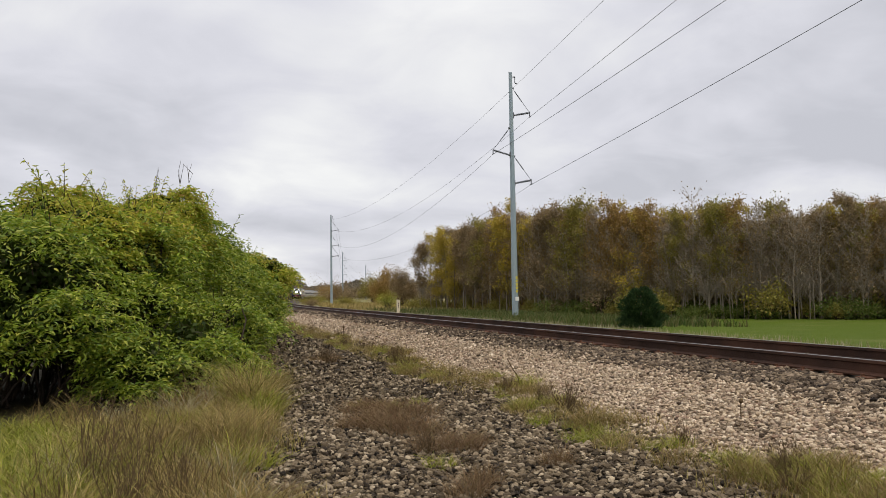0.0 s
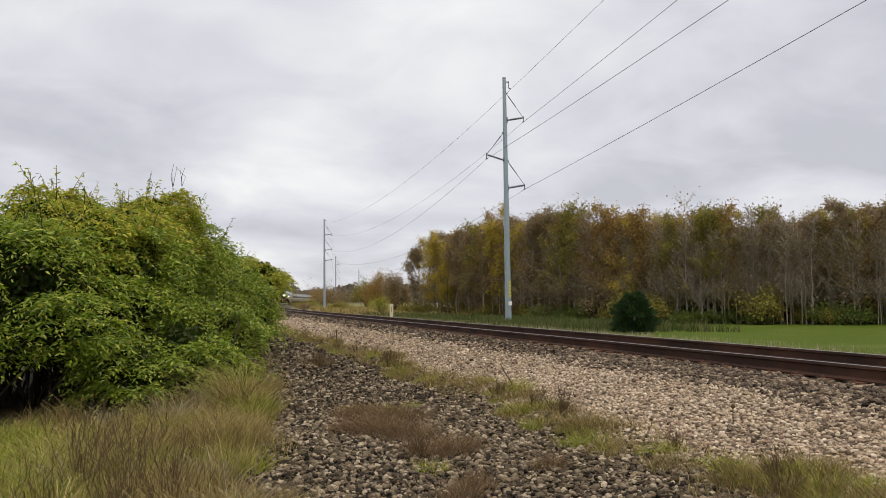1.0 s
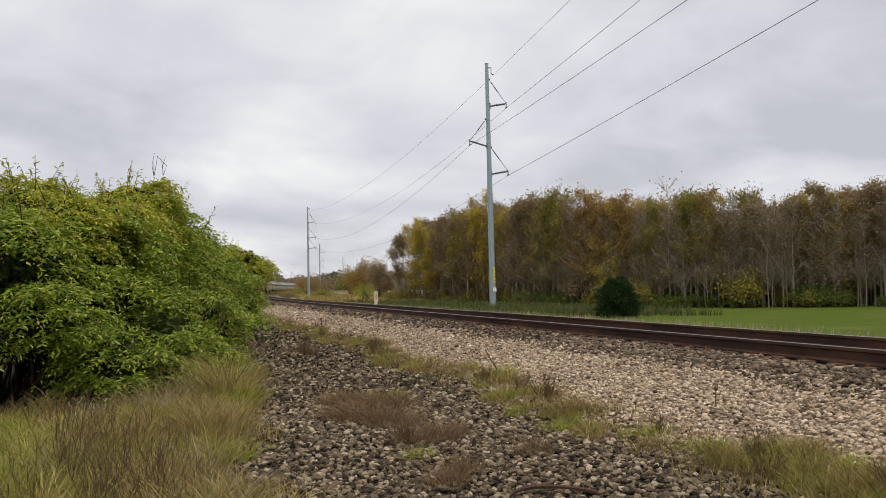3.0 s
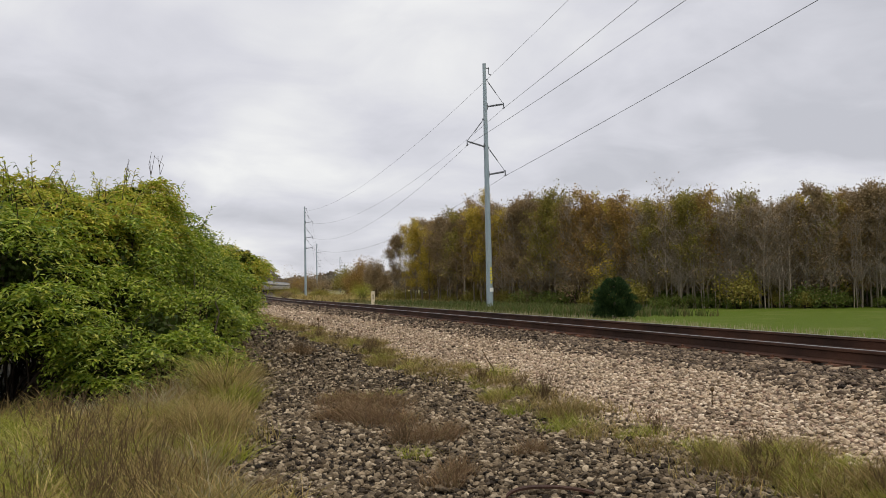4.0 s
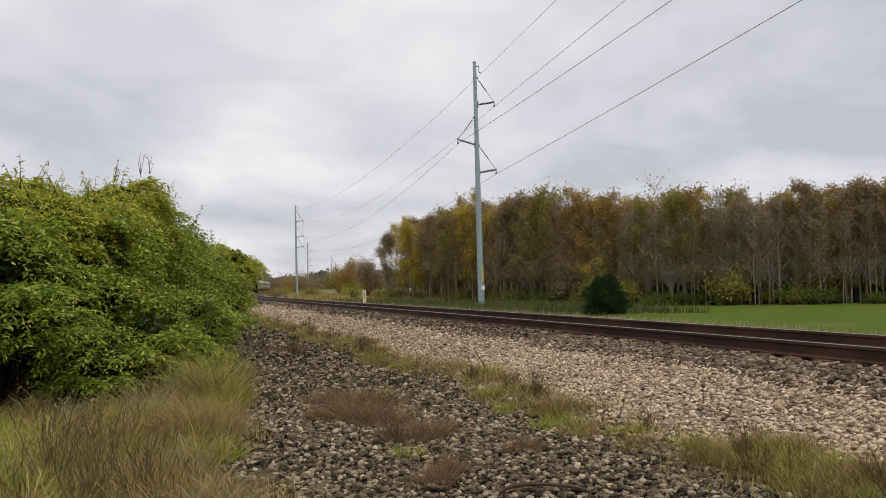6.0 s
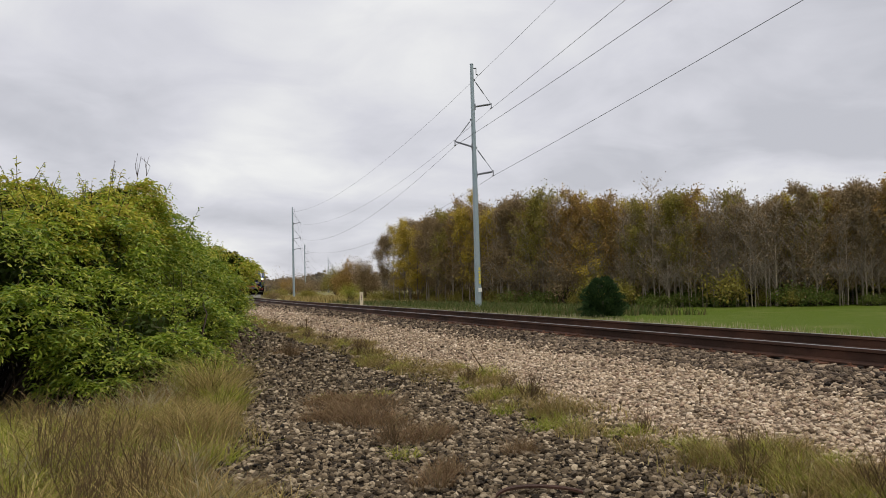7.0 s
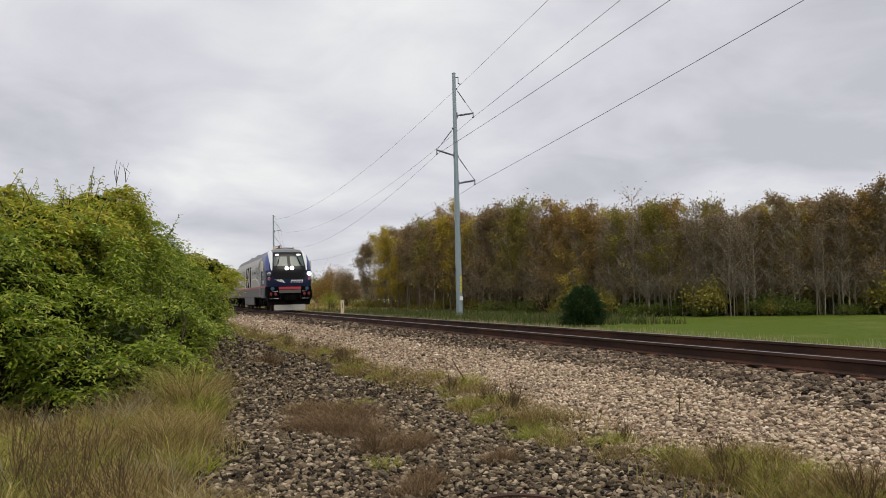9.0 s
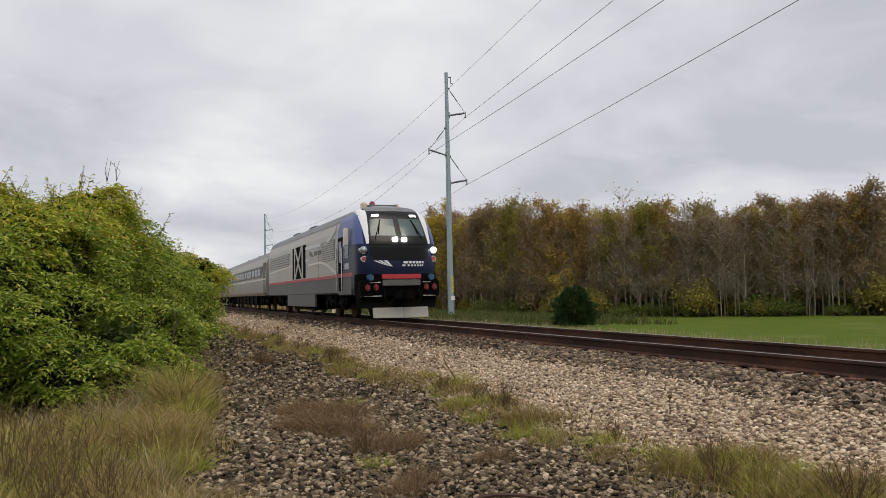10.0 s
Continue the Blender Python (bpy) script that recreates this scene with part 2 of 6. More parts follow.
def ground_material():
    m = bpy.data.materials.new("trackside_ground")
    m.use_nodes = True
    nn, ll = m.node_tree.nodes, m.node_tree.links
    b = nn["Principled BSDF"]
    b.inputs["Roughness"].default_value = 0.95
    b.inputs["Specular IOR Level"].default_value = 0.15
    geo, sep, at = nn.new("ShaderNodeNewGeometry"), nn.new("ShaderNodeSeparateXYZ"), nn.new("ShaderNodeAttribute")
    at.attribute_name = "offset"
    ll.new(geo.outputs["Position"], sep.inputs[0])

    def noise_of(s, d=5):
        n = nn.new("ShaderNodeTexNoise")
        n.inputs["Scale"].default_value, n.inputs["Detail"].default_value = s, d
        ll.new(geo.outputs["Position"], n.inputs["Vector"])
        return n.outputs["Fac"]

    def fm(op, a, bb=0.0, clamp=False):
        n = nn.new("ShaderNodeMath")
        n.operation, n.use_clamp = op, clamp
        for i, v in enumerate((a, bb)):
            if isinstance(v, (int, float)):
                n.inputs[i].default_value = v
            else:
                ll.new(v, n.inputs[i])
        return n.outputs[0]

    def step(v, a, bb):
        return fm("DIVIDE", fm("SUBTRACT", v, a), bb - a, True)

    def mix(f, a, bb):
        n = nn.new("ShaderNodeMix")
        n.data_type = "RGBA"
        ll.new(f, n.inputs["Factor"])
        for i, v in ((6, a), (7, bb)):
            if isinstance(v, tuple):
                n.inputs[i].default_value = (*v, 1)
            else:
                ll.new(v, n.inputs[i])
        return n.outputs[2]
    big, mid, fine = noise_of(0.35), noise_of(2.2), noise_of(22, 6)
    vor = nn.new("ShaderNodeTexVoronoi")
    vor.inputs["Scale"].default_value = 19
    ll.new(geo.outputs["Position"], vor.inputs["Vector"])
    cell = nn.new("ShaderNodeSeparateColor")
    ll.new(vor.outputs["Color"], cell.inputs[0])
    off = fm("ADD", at.outputs["Fac"], fm("MULTIPLY", fm("SUBTRACT", mid, 0.5), 0.9))
    # Ground below the dark stones, coloured near black as shade in their gaps.
    dark = mix(cell.outputs[0], (0.010, 0.008, 0.006), (0.075, 0.057, 0.041))
    track = mix(cell.outputs[0], (0.02, 0.016, 0.014), (0.13, 0.105, 0.085))
    pale = mix(cell.outputs[0], (0.08, 0.058, 0.04), (0.38, 0.285, 0.195))
    # Verge earth, darkened to hold the shadow beneath the grass.
    shaded_soil = mix(mid, (0.014, 0.012, 0.006), (0.055, 0.043, 0.019))
    lawn = mix(mid, (0.045, 0.072, 0.003), (0.085, 0.12, 0.007))
    lawn = mix(step(big, 0.5, 0.68), lawn, (0.095, 0.115, 0.022))
    dry = mix(mid, (0.15, 0.13, 0.055), (0.30, 0.235, 0.12))
    dry = mix(step(big, 0.46, 0.62), dry, (0.11, 0.14, 0.04))
    far_side = mix(step(fm("ADD", sep.outputs["Y"], fm("MULTIPLY", fm("SUBTRACT", big, 0.5), 30.0)), 74, 92), lawn, dry)
    far_side = mix(step(off, -11.5, -9.5), far_side, dry)
    col = mix(step(off, -4.6, -3.0), far_side, track)
    col = mix(step(off, 1.9, 2.4), col, pale)
    col = mix(step(off, 3.8, 4.3), col, dark)
    col = mix(step(off, 7.4, 8.2), col, shaded_soil)
    col = mix(step(off, 30, 60), col, dry)
    hs = nn.new("ShaderNodeHueSaturation")
    ll.new(col, hs.inputs["Color"])
    ll.new(fm("ADD", 0.6, fm("MULTIPLY", fine, 0.8)), hs.inputs["Value"])
    ll.new(hs.outputs[0], b.inputs["Base Color"])
    bp = nn.new("ShaderNodeBump")
    bp.inputs["Strength"].default_value, bp.inputs["Distance"].default_value = 0.8, 0.03
    ll.new(fm("SUBTRACT", fine, vor.outputs["Distance"]), bp.inputs["Height"])
    ll.new(bp.outputs[0], b.inputs["Normal"])
    return m


M["ground"] = ground_material()


# ---- mesh helpers ----
RNG = np.random.default_rng(7)


def mesh_of(name, verts, faces, mat, smooth=False):
    me = bpy.data.meshes.new(name)
    me.from_pydata([tuple(v) for v in verts], [], [tuple(f) for f in faces])
    me.materials.append(mat)
    if smooth:
        me.polygons.foreach_set("use_smooth", [True] * len(me.polygons))
    me.update()
    return me


def fast_mesh(name, verts, faces, mat, smooth=False):
    """verts (n, 3), faces (m, k): a mesh straight from arrays."""
    verts, faces = np.asarray(verts, np.float32), np.asarray(faces, np.int32)
    me = bpy.data.meshes.new(name)
    me.vertices.add(len(verts))
    me.vertices.foreach_set("co", verts.ravel())
    k = faces.shape[1]
    me.loops.add(faces.size)
    me.loops.foreach_set("vertex_index", faces.ravel())
    me.polygons.add(len(faces))
    me.polygons.foreach_set("loop_start", np.arange(0, faces.size, k, dtype=np.int32))
    me.polygons.foreach_set("use_smooth", np.full(len(faces), smooth))
    me.materials.append(mat)
    me.update(calc_edges=True)
    return me


def part(name, data, parent, label="", m=None):
    ob = new(name, data)
    ob.parent = parent
    if m is not None:
        ob.matrix_basis = m
    return tagged(ob, label)


def bm_data(name, bm, mat, smooth=False):
    me = bpy.data.meshes.new(name)
    bmesh.ops.recalc_face_normals(bm, faces=bm.faces)
    bm.to_mesh(me)
    bm.free()
    me.materials.append(mat)
    if smooth:
        me.polygons.foreach_set("use_smooth", [True] * len(me.polygons))
    return me


def box(bm, x0, x1, y0, y1, z0, z1, bevel=0.0):
    r = bmesh.ops.create_cube(bm, size=1.0, matrix=Matrix.Translation(((x0 + x1) / 2, (y0 + y1) / 2, (z0 + z1) / 2)) @ Matrix.Diagonal((x1 - x0, y1 - y0, z1 - z0, 1)))
    if bevel:
        es = list({e for v in r["verts"] for e in v.link_edges})
        bmesh.ops.bevel(bm, geom=es, offset=bevel, segments=2, affect="EDGES")


def rod(bm, a, b, r0, r1=None, n=10):
    a, b = Vector(a), Vector(b)
    d = b - a
    m = Matrix.Translation((a + b) / 2) @ d.to_track_quat("Z", "Y").to_matrix().to_4x4()
    bmesh.ops.create_cone(bm, cap_ends=True, segments=n, radius1=r0, radius2=r0 if r1 is None else r1, depth=d.length, matrix=m)


def tubes(paths, radii, n=5):
    """Many tapered tubes in one pair of arrays. paths: list of (k, 3), radii: list of (k,)."""
    vs, fs, at = [], [], 0
    ang = np.arange(n) * 2 * np.pi / n
    for p, r in zip(paths, radii):
        p = np.asarray(p, float)
        k = len(p)
        d = np.gradient(p, axis=0)
        d /= np.linalg.norm(d, axis=1, keepdims=True) + 1e-9
        ref = np.where(np.abs(d[:, 2:3]) > 0.9, np.array([[1.0, 0, 0]]), np.array([[0, 0, 1.0]]))
        a = np.cross(d, ref)
        a /= np.linalg.norm(a, axis=1, keepdims=True) + 1e-9
        b = np.cross(d, a)
        ring = p[:, None] + np.asarray(r)[:, None, None] * (np.cos(ang)[None, :, None] * a[:, None] + np.sin(ang)[None, :, None] * b[:, None])
        vs.append(ring.reshape(-1, 3))
        i, j = np.meshgrid(np.arange(k - 1), np.arange(n), indexing="ij")
        q = np.stack([i * n + j, i * n + (j + 1) % n, (i + 1) * n + (j + 1) % n, (i + 1) * n + j], -1).reshape(-1, 4)
        fs.append(q + at)
        at += k * n
    return np.concatenate(vs), np.concatenate(fs)


# ---- the line of the track and the lie of the land ----
RAIL_TOP, GAUGE_HALF = 0.70, 0.753


def track_x(y):
    y = np.asarray(y, float)
    bend = np.clip(y - 45, 0, 370)
    return -4.3 - 0.288 * (y - 45) + 0.00039 * bend ** 2 + np.where(y > 415, 0.2886 * (y - 415), 0)


def track_slope(y):
    return -0.288 + 0.00078 * np.clip(np.asarray(y, float) - 45, 0, 370)


def beside(y, u, z=0.0):
    """A point u metres from the track's middle, on the camera's side, square to the track where it passes y."""
    s = track_slope(y)
    c = 1 / np.sqrt(1 + s * s)
    return np.stack([track_x(y) - u * c, y + u * s * c, np.zeros_like(np.asarray(y, float)) + z], -1)


PROFILE_U = [-400, -60, -25, -15, -8, -5, -2.7, -1.9, -0.95, 0, 0.95, 1.9, 2.3, 3.9, 4.7, 6, 8, 10, 14, 40, 400]
PROFILE_Z = [-1.2, -1.0, -0.85, -0.6, -0.42, -0.25, 0.33, 0.46, 0.47, 0.45, 0.47, 0.46, 0.41, 0.12, 0.03, 0.0, 0.02, 0.0, -0.05, -0.2, -0.3]


def offset_of(x, y):
    x, y = np.asarray(x, float), np.asarray(y, float)
    yy = y
    for _ in range(3):
        s = track_slope(yy)
        yy = y - (track_x(yy) - x) * s / (1 + s * s)
    s = track_slope(y)
    return (track_x(y) - x) / np.sqrt(1 + s * s)


def land(x, y):
    u = offset_of(x, y)
    z = np.interp(u, PROFILE_U, PROFILE_Z)
    rough = np.clip((np.abs(u) - 2.2) / 1.5, 0, 1)
    return z + rough * (0.025 * np.sin(x * 1.9 + y * 0.8) * np.sin(y * 1.3 - x * 0.6) + 0.012 * np.sin(x * 5.1) * np.sin(y * 4.3))


ys = np.concatenate([np.linspace(-400, -30, 12), np.linspace(-25, 3, 15), np.arange(3.3, 40, 0.3), np.geomspace(40.4, 3000, 90)])
us = np.concatenate([-np.geomspace(3000, 26, 26), np.linspace(-25, -9, 14), np.linspace(-8.5, 10.5, 96), np.linspace(11, 30, 20), np.geomspace(31, 3000, 26)])
gy, gu = np.meshgrid(ys, us, indexing="ij")
gx = track_x(gy) - gu * np.sqrt(1 + track_slope(gy) ** 2)
gz = land(gx, gy)
gi, gj = np.meshgrid(np.arange(len(ys) - 1), np.arange(len(us) - 1), indexing="ij")
n_u = len(us)
g_faces = np.stack([gi * n_u + gj, (gi + 1) * n_u + gj, (gi + 1) * n_u + gj + 1, gi * n_u + gj + 1], -1).reshape(-1, 4)
g_me = fast_mesh("ground", np.stack([gx, gy, gz], -1).reshape(-1, 3), g_faces, M["ground"], True)
g_me.attributes.new("offset", "FLOAT", "POINT").data.foreach_set("value", gu.ravel().astype(np.float32))
ground = tagged(new("ground", g_me), "gravel trackside, green field and dry meadow in one sheet", "ground", kind="structure")


# ---- railway track ----
track = tagged(new("railway_track"), "single railway track of rusty rails on ballast", "railway track", kind="structure")
RAIL_PROFILE = [(-0.036, 0.0), (0.036, 0.0), (0.038, -0.035), (0.012, -0.05), (0.010, -0.145), (0.075, -0.172), (0.075, -0.186),
                (-0.075, -0.186), (-0.075, -0.172), (-0.010, -0.145), (-0.012, -0.05), (-0.038, -0.035)]


def sweep(profile, u0, rows, z0):
    k = len(profile)
    vs = np.concatenate([beside(rows, u0 + a, z0 + b)[:, None] for a, b in profile], 1).reshape(-1, 3)
    i, j = np.meshgrid(np.arange(len(rows) - 1), np.arange(k), indexing="ij")
    return vs, np.stack([i * k + j, (i + 1) * k + j, (i + 1) * k + (j + 1) % k, i * k + (j + 1) % k], -1).reshape(-1, 4)


rail_rows = np.concatenate([np.linspace(-80, 45, 40), np.linspace(48, 420, 90), [600, 1200]])
for side in (1, -1):
    v, f = sweep(RAIL_PROFILE, side * GAUGE_HALF, rail_rows, RAIL_TOP - 0.003)
    rail = part("rail", fast_mesh("rail", v, f, M["rust"]), track, "rusty brown steel rail")
    v, f = sweep([(-0.030, 0.003), (0.030, 0.003), (0.036, -0.004), (-0.036, -0.004)], side * GAUGE_HALF, rail_rows, RAIL_TOP - 0.003)
    part("running_surface", fast_mesh("running_surface", v, f, M["railhead"]), rail, "bright worn rail head")

# ---- steel pole line ----
LINE_WAY = Vector((-0.262, 0.965, 0)).normalized()
LINE_SIDE = Vector((LINE_WAY.y, -LINE_WAY.x, 0))


def steel_pole(height=21.9, extra=0.0, middle=-1, r0=0.30, r1=0.155):
    """A tapered twelve-sided pole with three post insulators and braces. Its x axis points across the line."""
    th = tagged(new("power_pole"), "tall tapered grey steel power pole with post insulators", "power pole", group="power line poles")
    bm = bmesh.new()
    rod(bm, (0, 0, -0.5 - extra), (0, 0, height), r0, r1, 12)
    part("shaft", bm_data("shaft", bm, M["steel_grey"]), th)
    bm = bmesh.new()
    rod(bm, (0, 0, height), (0, 0, height + 0.05), r1 + 0.02, r1 + 0.02, 12)
    part("cap", bm_data("cap", bm, M["steel_grey"]), th)
    bm = bmesh.new()
    rod(bm, (0, 0, height * 0.257), (0, 0, height * 0.257 + 0.05), r0 * 0.9 + 0.012, r0 * 0.9 + 0.012, 12)
    part("splice_band", bm_data("splice_band", bm, M["steel_grey"]), th)
    bm = bmesh.new()
    rod(bm, (0, 0, height - 0.35), (0.42, 0, height - 0.33), 0.05)
    rod(bm, (0.42, 0, height - 0.27), (0.40, 0, height - 0.85), 0.035)
    rod(bm, (0.40, 0, height - 0.85), (0.62, 0, height - 0.95), 0.05)
    part("shield_wire_bracket", bm_data("shield_wire_bracket", bm, M["fitting"]), th)
    for h, s in ((0.825, 1), (0.660, middle), (0.545, 1)):
        z = height * h
        rise = 0.30 if s > 0 else 0.42
        root, tip = Vector((s * 0.2, 0, z)), Vector((s * 1.78, 0, z + rise))
        d = (tip - root).normalized()
        bm = bmesh.new()
        rod(bm, root + d * 0.22, tip - d * 0.06, 0.055, 0.055, 10)
        for i in range(16):
            c = root + d * (0.28 + i * 0.078)
            rod(bm, c, c + d * 0.022, 0.10, 0.075, 10)
        arm = part("post_insulator", bm_data("post_insulator", bm, M["insulator"]), th, "dark grey ribbed post insulator")
        bm = bmesh.new()
        rod(bm, root - d * 0.05, root + d * 0.24, 0.10, 0.07)
        box(bm, s * 0.14 - 0.06, s * 0.14 + 0.10, -0.12, 0.12, z - 0.28, z + 0.28, 0.02)
        part("bracket", bm_data("bracket", bm, M["fitting"]), arm)
        bm = bmesh.new()
        rod(bm, tip + Vector((0, 0, 0.12)), tip - Vector((0, 0, 0.38)), 0.045)
        rod(bm, tip + Vector((0, -0.18, -0.36)), tip + Vector((0, 0.18, -0.36)), 0.05)
        part("clamp", bm_data("clamp", bm, M["fitting"]), arm)
        bm = bmesh.new()
        top = Vector((s * 0.17, 0, z + 2.45))
        rod(bm, top, tip, 0.022)
        rod(bm, top.lerp(tip, 0.12), top.lerp(tip, 0.55), 0.045)
        rod(bm, top - Vector((s * 0.12, 0, 0)), top + Vector((s * 0.12, 0, 0)), 0.07)
        part("brace", bm_data("brace", bm, M["insulator"]), arm, "thin slanted suspension brace")
    return th


def place_pole(x, y, z):
    return Matrix.Translation((x, y, z)) @ Matrix.Rotation(math.atan2(LINE_SIDE.y, LINE_SIDE.x), 4, "Z")


# Bases of the poles down the line, the first one out of sight behind the camera.
POLES = [(30.5, -32.0, 5.9), (6.38, 71.0, -0.5), (-26.5, 191.0, -0.75), (-43.0, 345.0, -1.0), (-47.0, 490.0, -1.1), (-58.0, 640.0, -1.1), (-71.0, 800.0, -1.1), (-88.0, 980.0, -1.1)]
first = steel_pole()
first.matrix_basis = place_pole(*POLES[1])
steel_pole(extra=6.4, middle=1).matrix_basis = place_pole(*POLES[0])
second = steel_pole(middle=1)
second.matrix_basis = place_pole(*POLES[2])
for p in POLES[3:]:
    copy_thing(second, place_pole(*p))
for i in range(5):
    bm = bmesh.new()
    box(bm, -0.09, 0.09, -0.320, -0.285, 2.20 + i * 0.30, 2.42 + i * 0.30)
    part("yellow_mark", bm_data("yellow_mark", bm, M["yellow"]), first, "yellow unreadable mark", Matrix.Rotation(radians(15), 4, "Z"))
bm = bmesh.new()
box(bm, -0.19, 0.19, -0.34, -0.31, 1.47, 1.82, 0.01)
part("notice", bm_data("notice", bm, M["white"]), first, "small white notice plate", Matrix.Rotation(radians(15), 4, "Z"))


def cable(a, b, sag, r=0.017):
    cu = bpy.data.curves.new("power_cable", "CURVE")
    cu.dimensions, cu.bevel_depth, cu.bevel_resolution = "3D", r, 1
    sp = cu.splines.new("POLY")
    n = 40
    sp.points.add(n)
    for i in range(n + 1):
        t = i / n
        p = Vector(a).lerp(Vector(b), t) - Vector((0, 0, 4 * sag * t * (1 - t)))
        sp.points[i].co = (*p, 1)
    cu.materials.append(M["cable"])
    return tagged(new("power_cable", cu), "thin dark overhead cable sagging between steel poles", "cable", group="overhead cables")


def tip_of(pole, k):
    h = 21.9
    local = [(0.62, 0, h - 0.98), (1.78, 0, h * 0.825 - 0.08), (-1.78 if pole == 1 else 1.78, 0, h * 0.660 + 0.04), (1.78, 0, h * 0.545 - 0.08)][k]
    return place_pole(*POLES[pole]) @ Vector(local)


for k in range(4):
    for a in range(0, 5):
        end = tip_of(a, k)
        cable(end, tip_of(a + 1, k), (0.5, 3.1, 3.6, 3.6, 3.4)[a] * (0.8 if k == 0 else 1) + (0.36 if k == 2 and a == 0 else 0), (0.012 if k == 0 else 0.015) if a == 0 else 0.012)

# ---- marker post beside the track ----
post = tagged(new("marker_post"), "cream painted square post with dark marks beside the track", "marker post")
bm = bmesh.new()
box(bm, -0.17, 0.17, -0.09, 0.09, -0.3, 1.55, 0.02)
part("post", bm_data("post", bm, M["cream"]), post)
bm = bmesh.new()
box(bm, -0.20, 0.20, -0.11, 0.11, 1.552, 1.64, 0.015)
part("top_cap", bm_data("top_cap", bm, M["cream"]), post)
bm = bmesh.new()
for i in range(3):
    box(bm, -0.05, 0.05, -0.098, -0.088, 0.85 + i * 0.18, 0.97 + i * 0.18)
part("mark", bm_data("mark", bm, M["ink"]), post, "dark unreadable marks")
post.matrix_basis = Matrix.Translation((-4.45, 80.0, float(land(-4.45, 80.0)))) @ Matrix.Rotation(radians(8), 4, "Z")

# ---- plants ----
LEAF_V = np.array([(0, 0, 0), (0.28, 0.32, 0.05), (0.24, 0.68, 0.03), (0, 1, -0.08), (-0.24, 0.68, 0.03), (-0.28, 0.32, 0.05)])
LEAF_F = np.array([(0, 1, 2, 3), (0, 3, 4, 5)])


def leaves(pos, way, size, width=1.0, rng=RNG):
    """Folded leaves at pos (n, 3) that point along way (n, 3)."""
    n = len(pos)
    d = way / (np.linalg.norm(way, axis=1, keepdims=True) + 1e-9)
    side = np.cross(d, rng.normal(size=(n, 3)) * 0.5 + np.array([0, 0, 1.0]))
    side /= np.linalg.norm(side, axis=1, keepdims=True) + 1e-9
    nor = np.cross(side, d)
    size = np.broadcast_to(size, (n,))[:, None, None]
    v = pos[:, None] + size * (LEAF_V[None, :, 0:1] * width * side[:, None] + LEAF_V[None, :, 1:2] * d[:, None] + LEAF_V[None, :, 2:3] * nor[:, None])
    f = LEAF_F[None] + (np.arange(n) * 6)[:, None, None]
    return v.reshape(-1, 3), f.reshape(-1, 4)


def plain_leaves(pos, way, size, rng):
    """Single lozenge leaves, for trees far off."""
    n = len(pos)
    d = way / (np.linalg.norm(way, axis=1, keepdims=True) + 1e-9)
    side = np.cross(d, rng.normal(size=(n, 3)))
    side /= np.linalg.norm(side, axis=1, keepdims=True) + 1e-9
    h = (np.broadcast_to(size, (n,)) * 0.5)[:, None]
    v = np.stack([pos - d * h, pos + side * h * 0.75, pos + d * h, pos - side * h * 0.75], 1)
    return v.reshape(-1, 3), np.arange(4 * n).reshape(-1, 4)


def join(pieces):
    vs, fs, at = [], [], 0
    for v, f in pieces:
        vs.append(v)
        fs.append(f + at)
        at += len(v)
    return np.concatenate(vs), np.concatenate(fs)


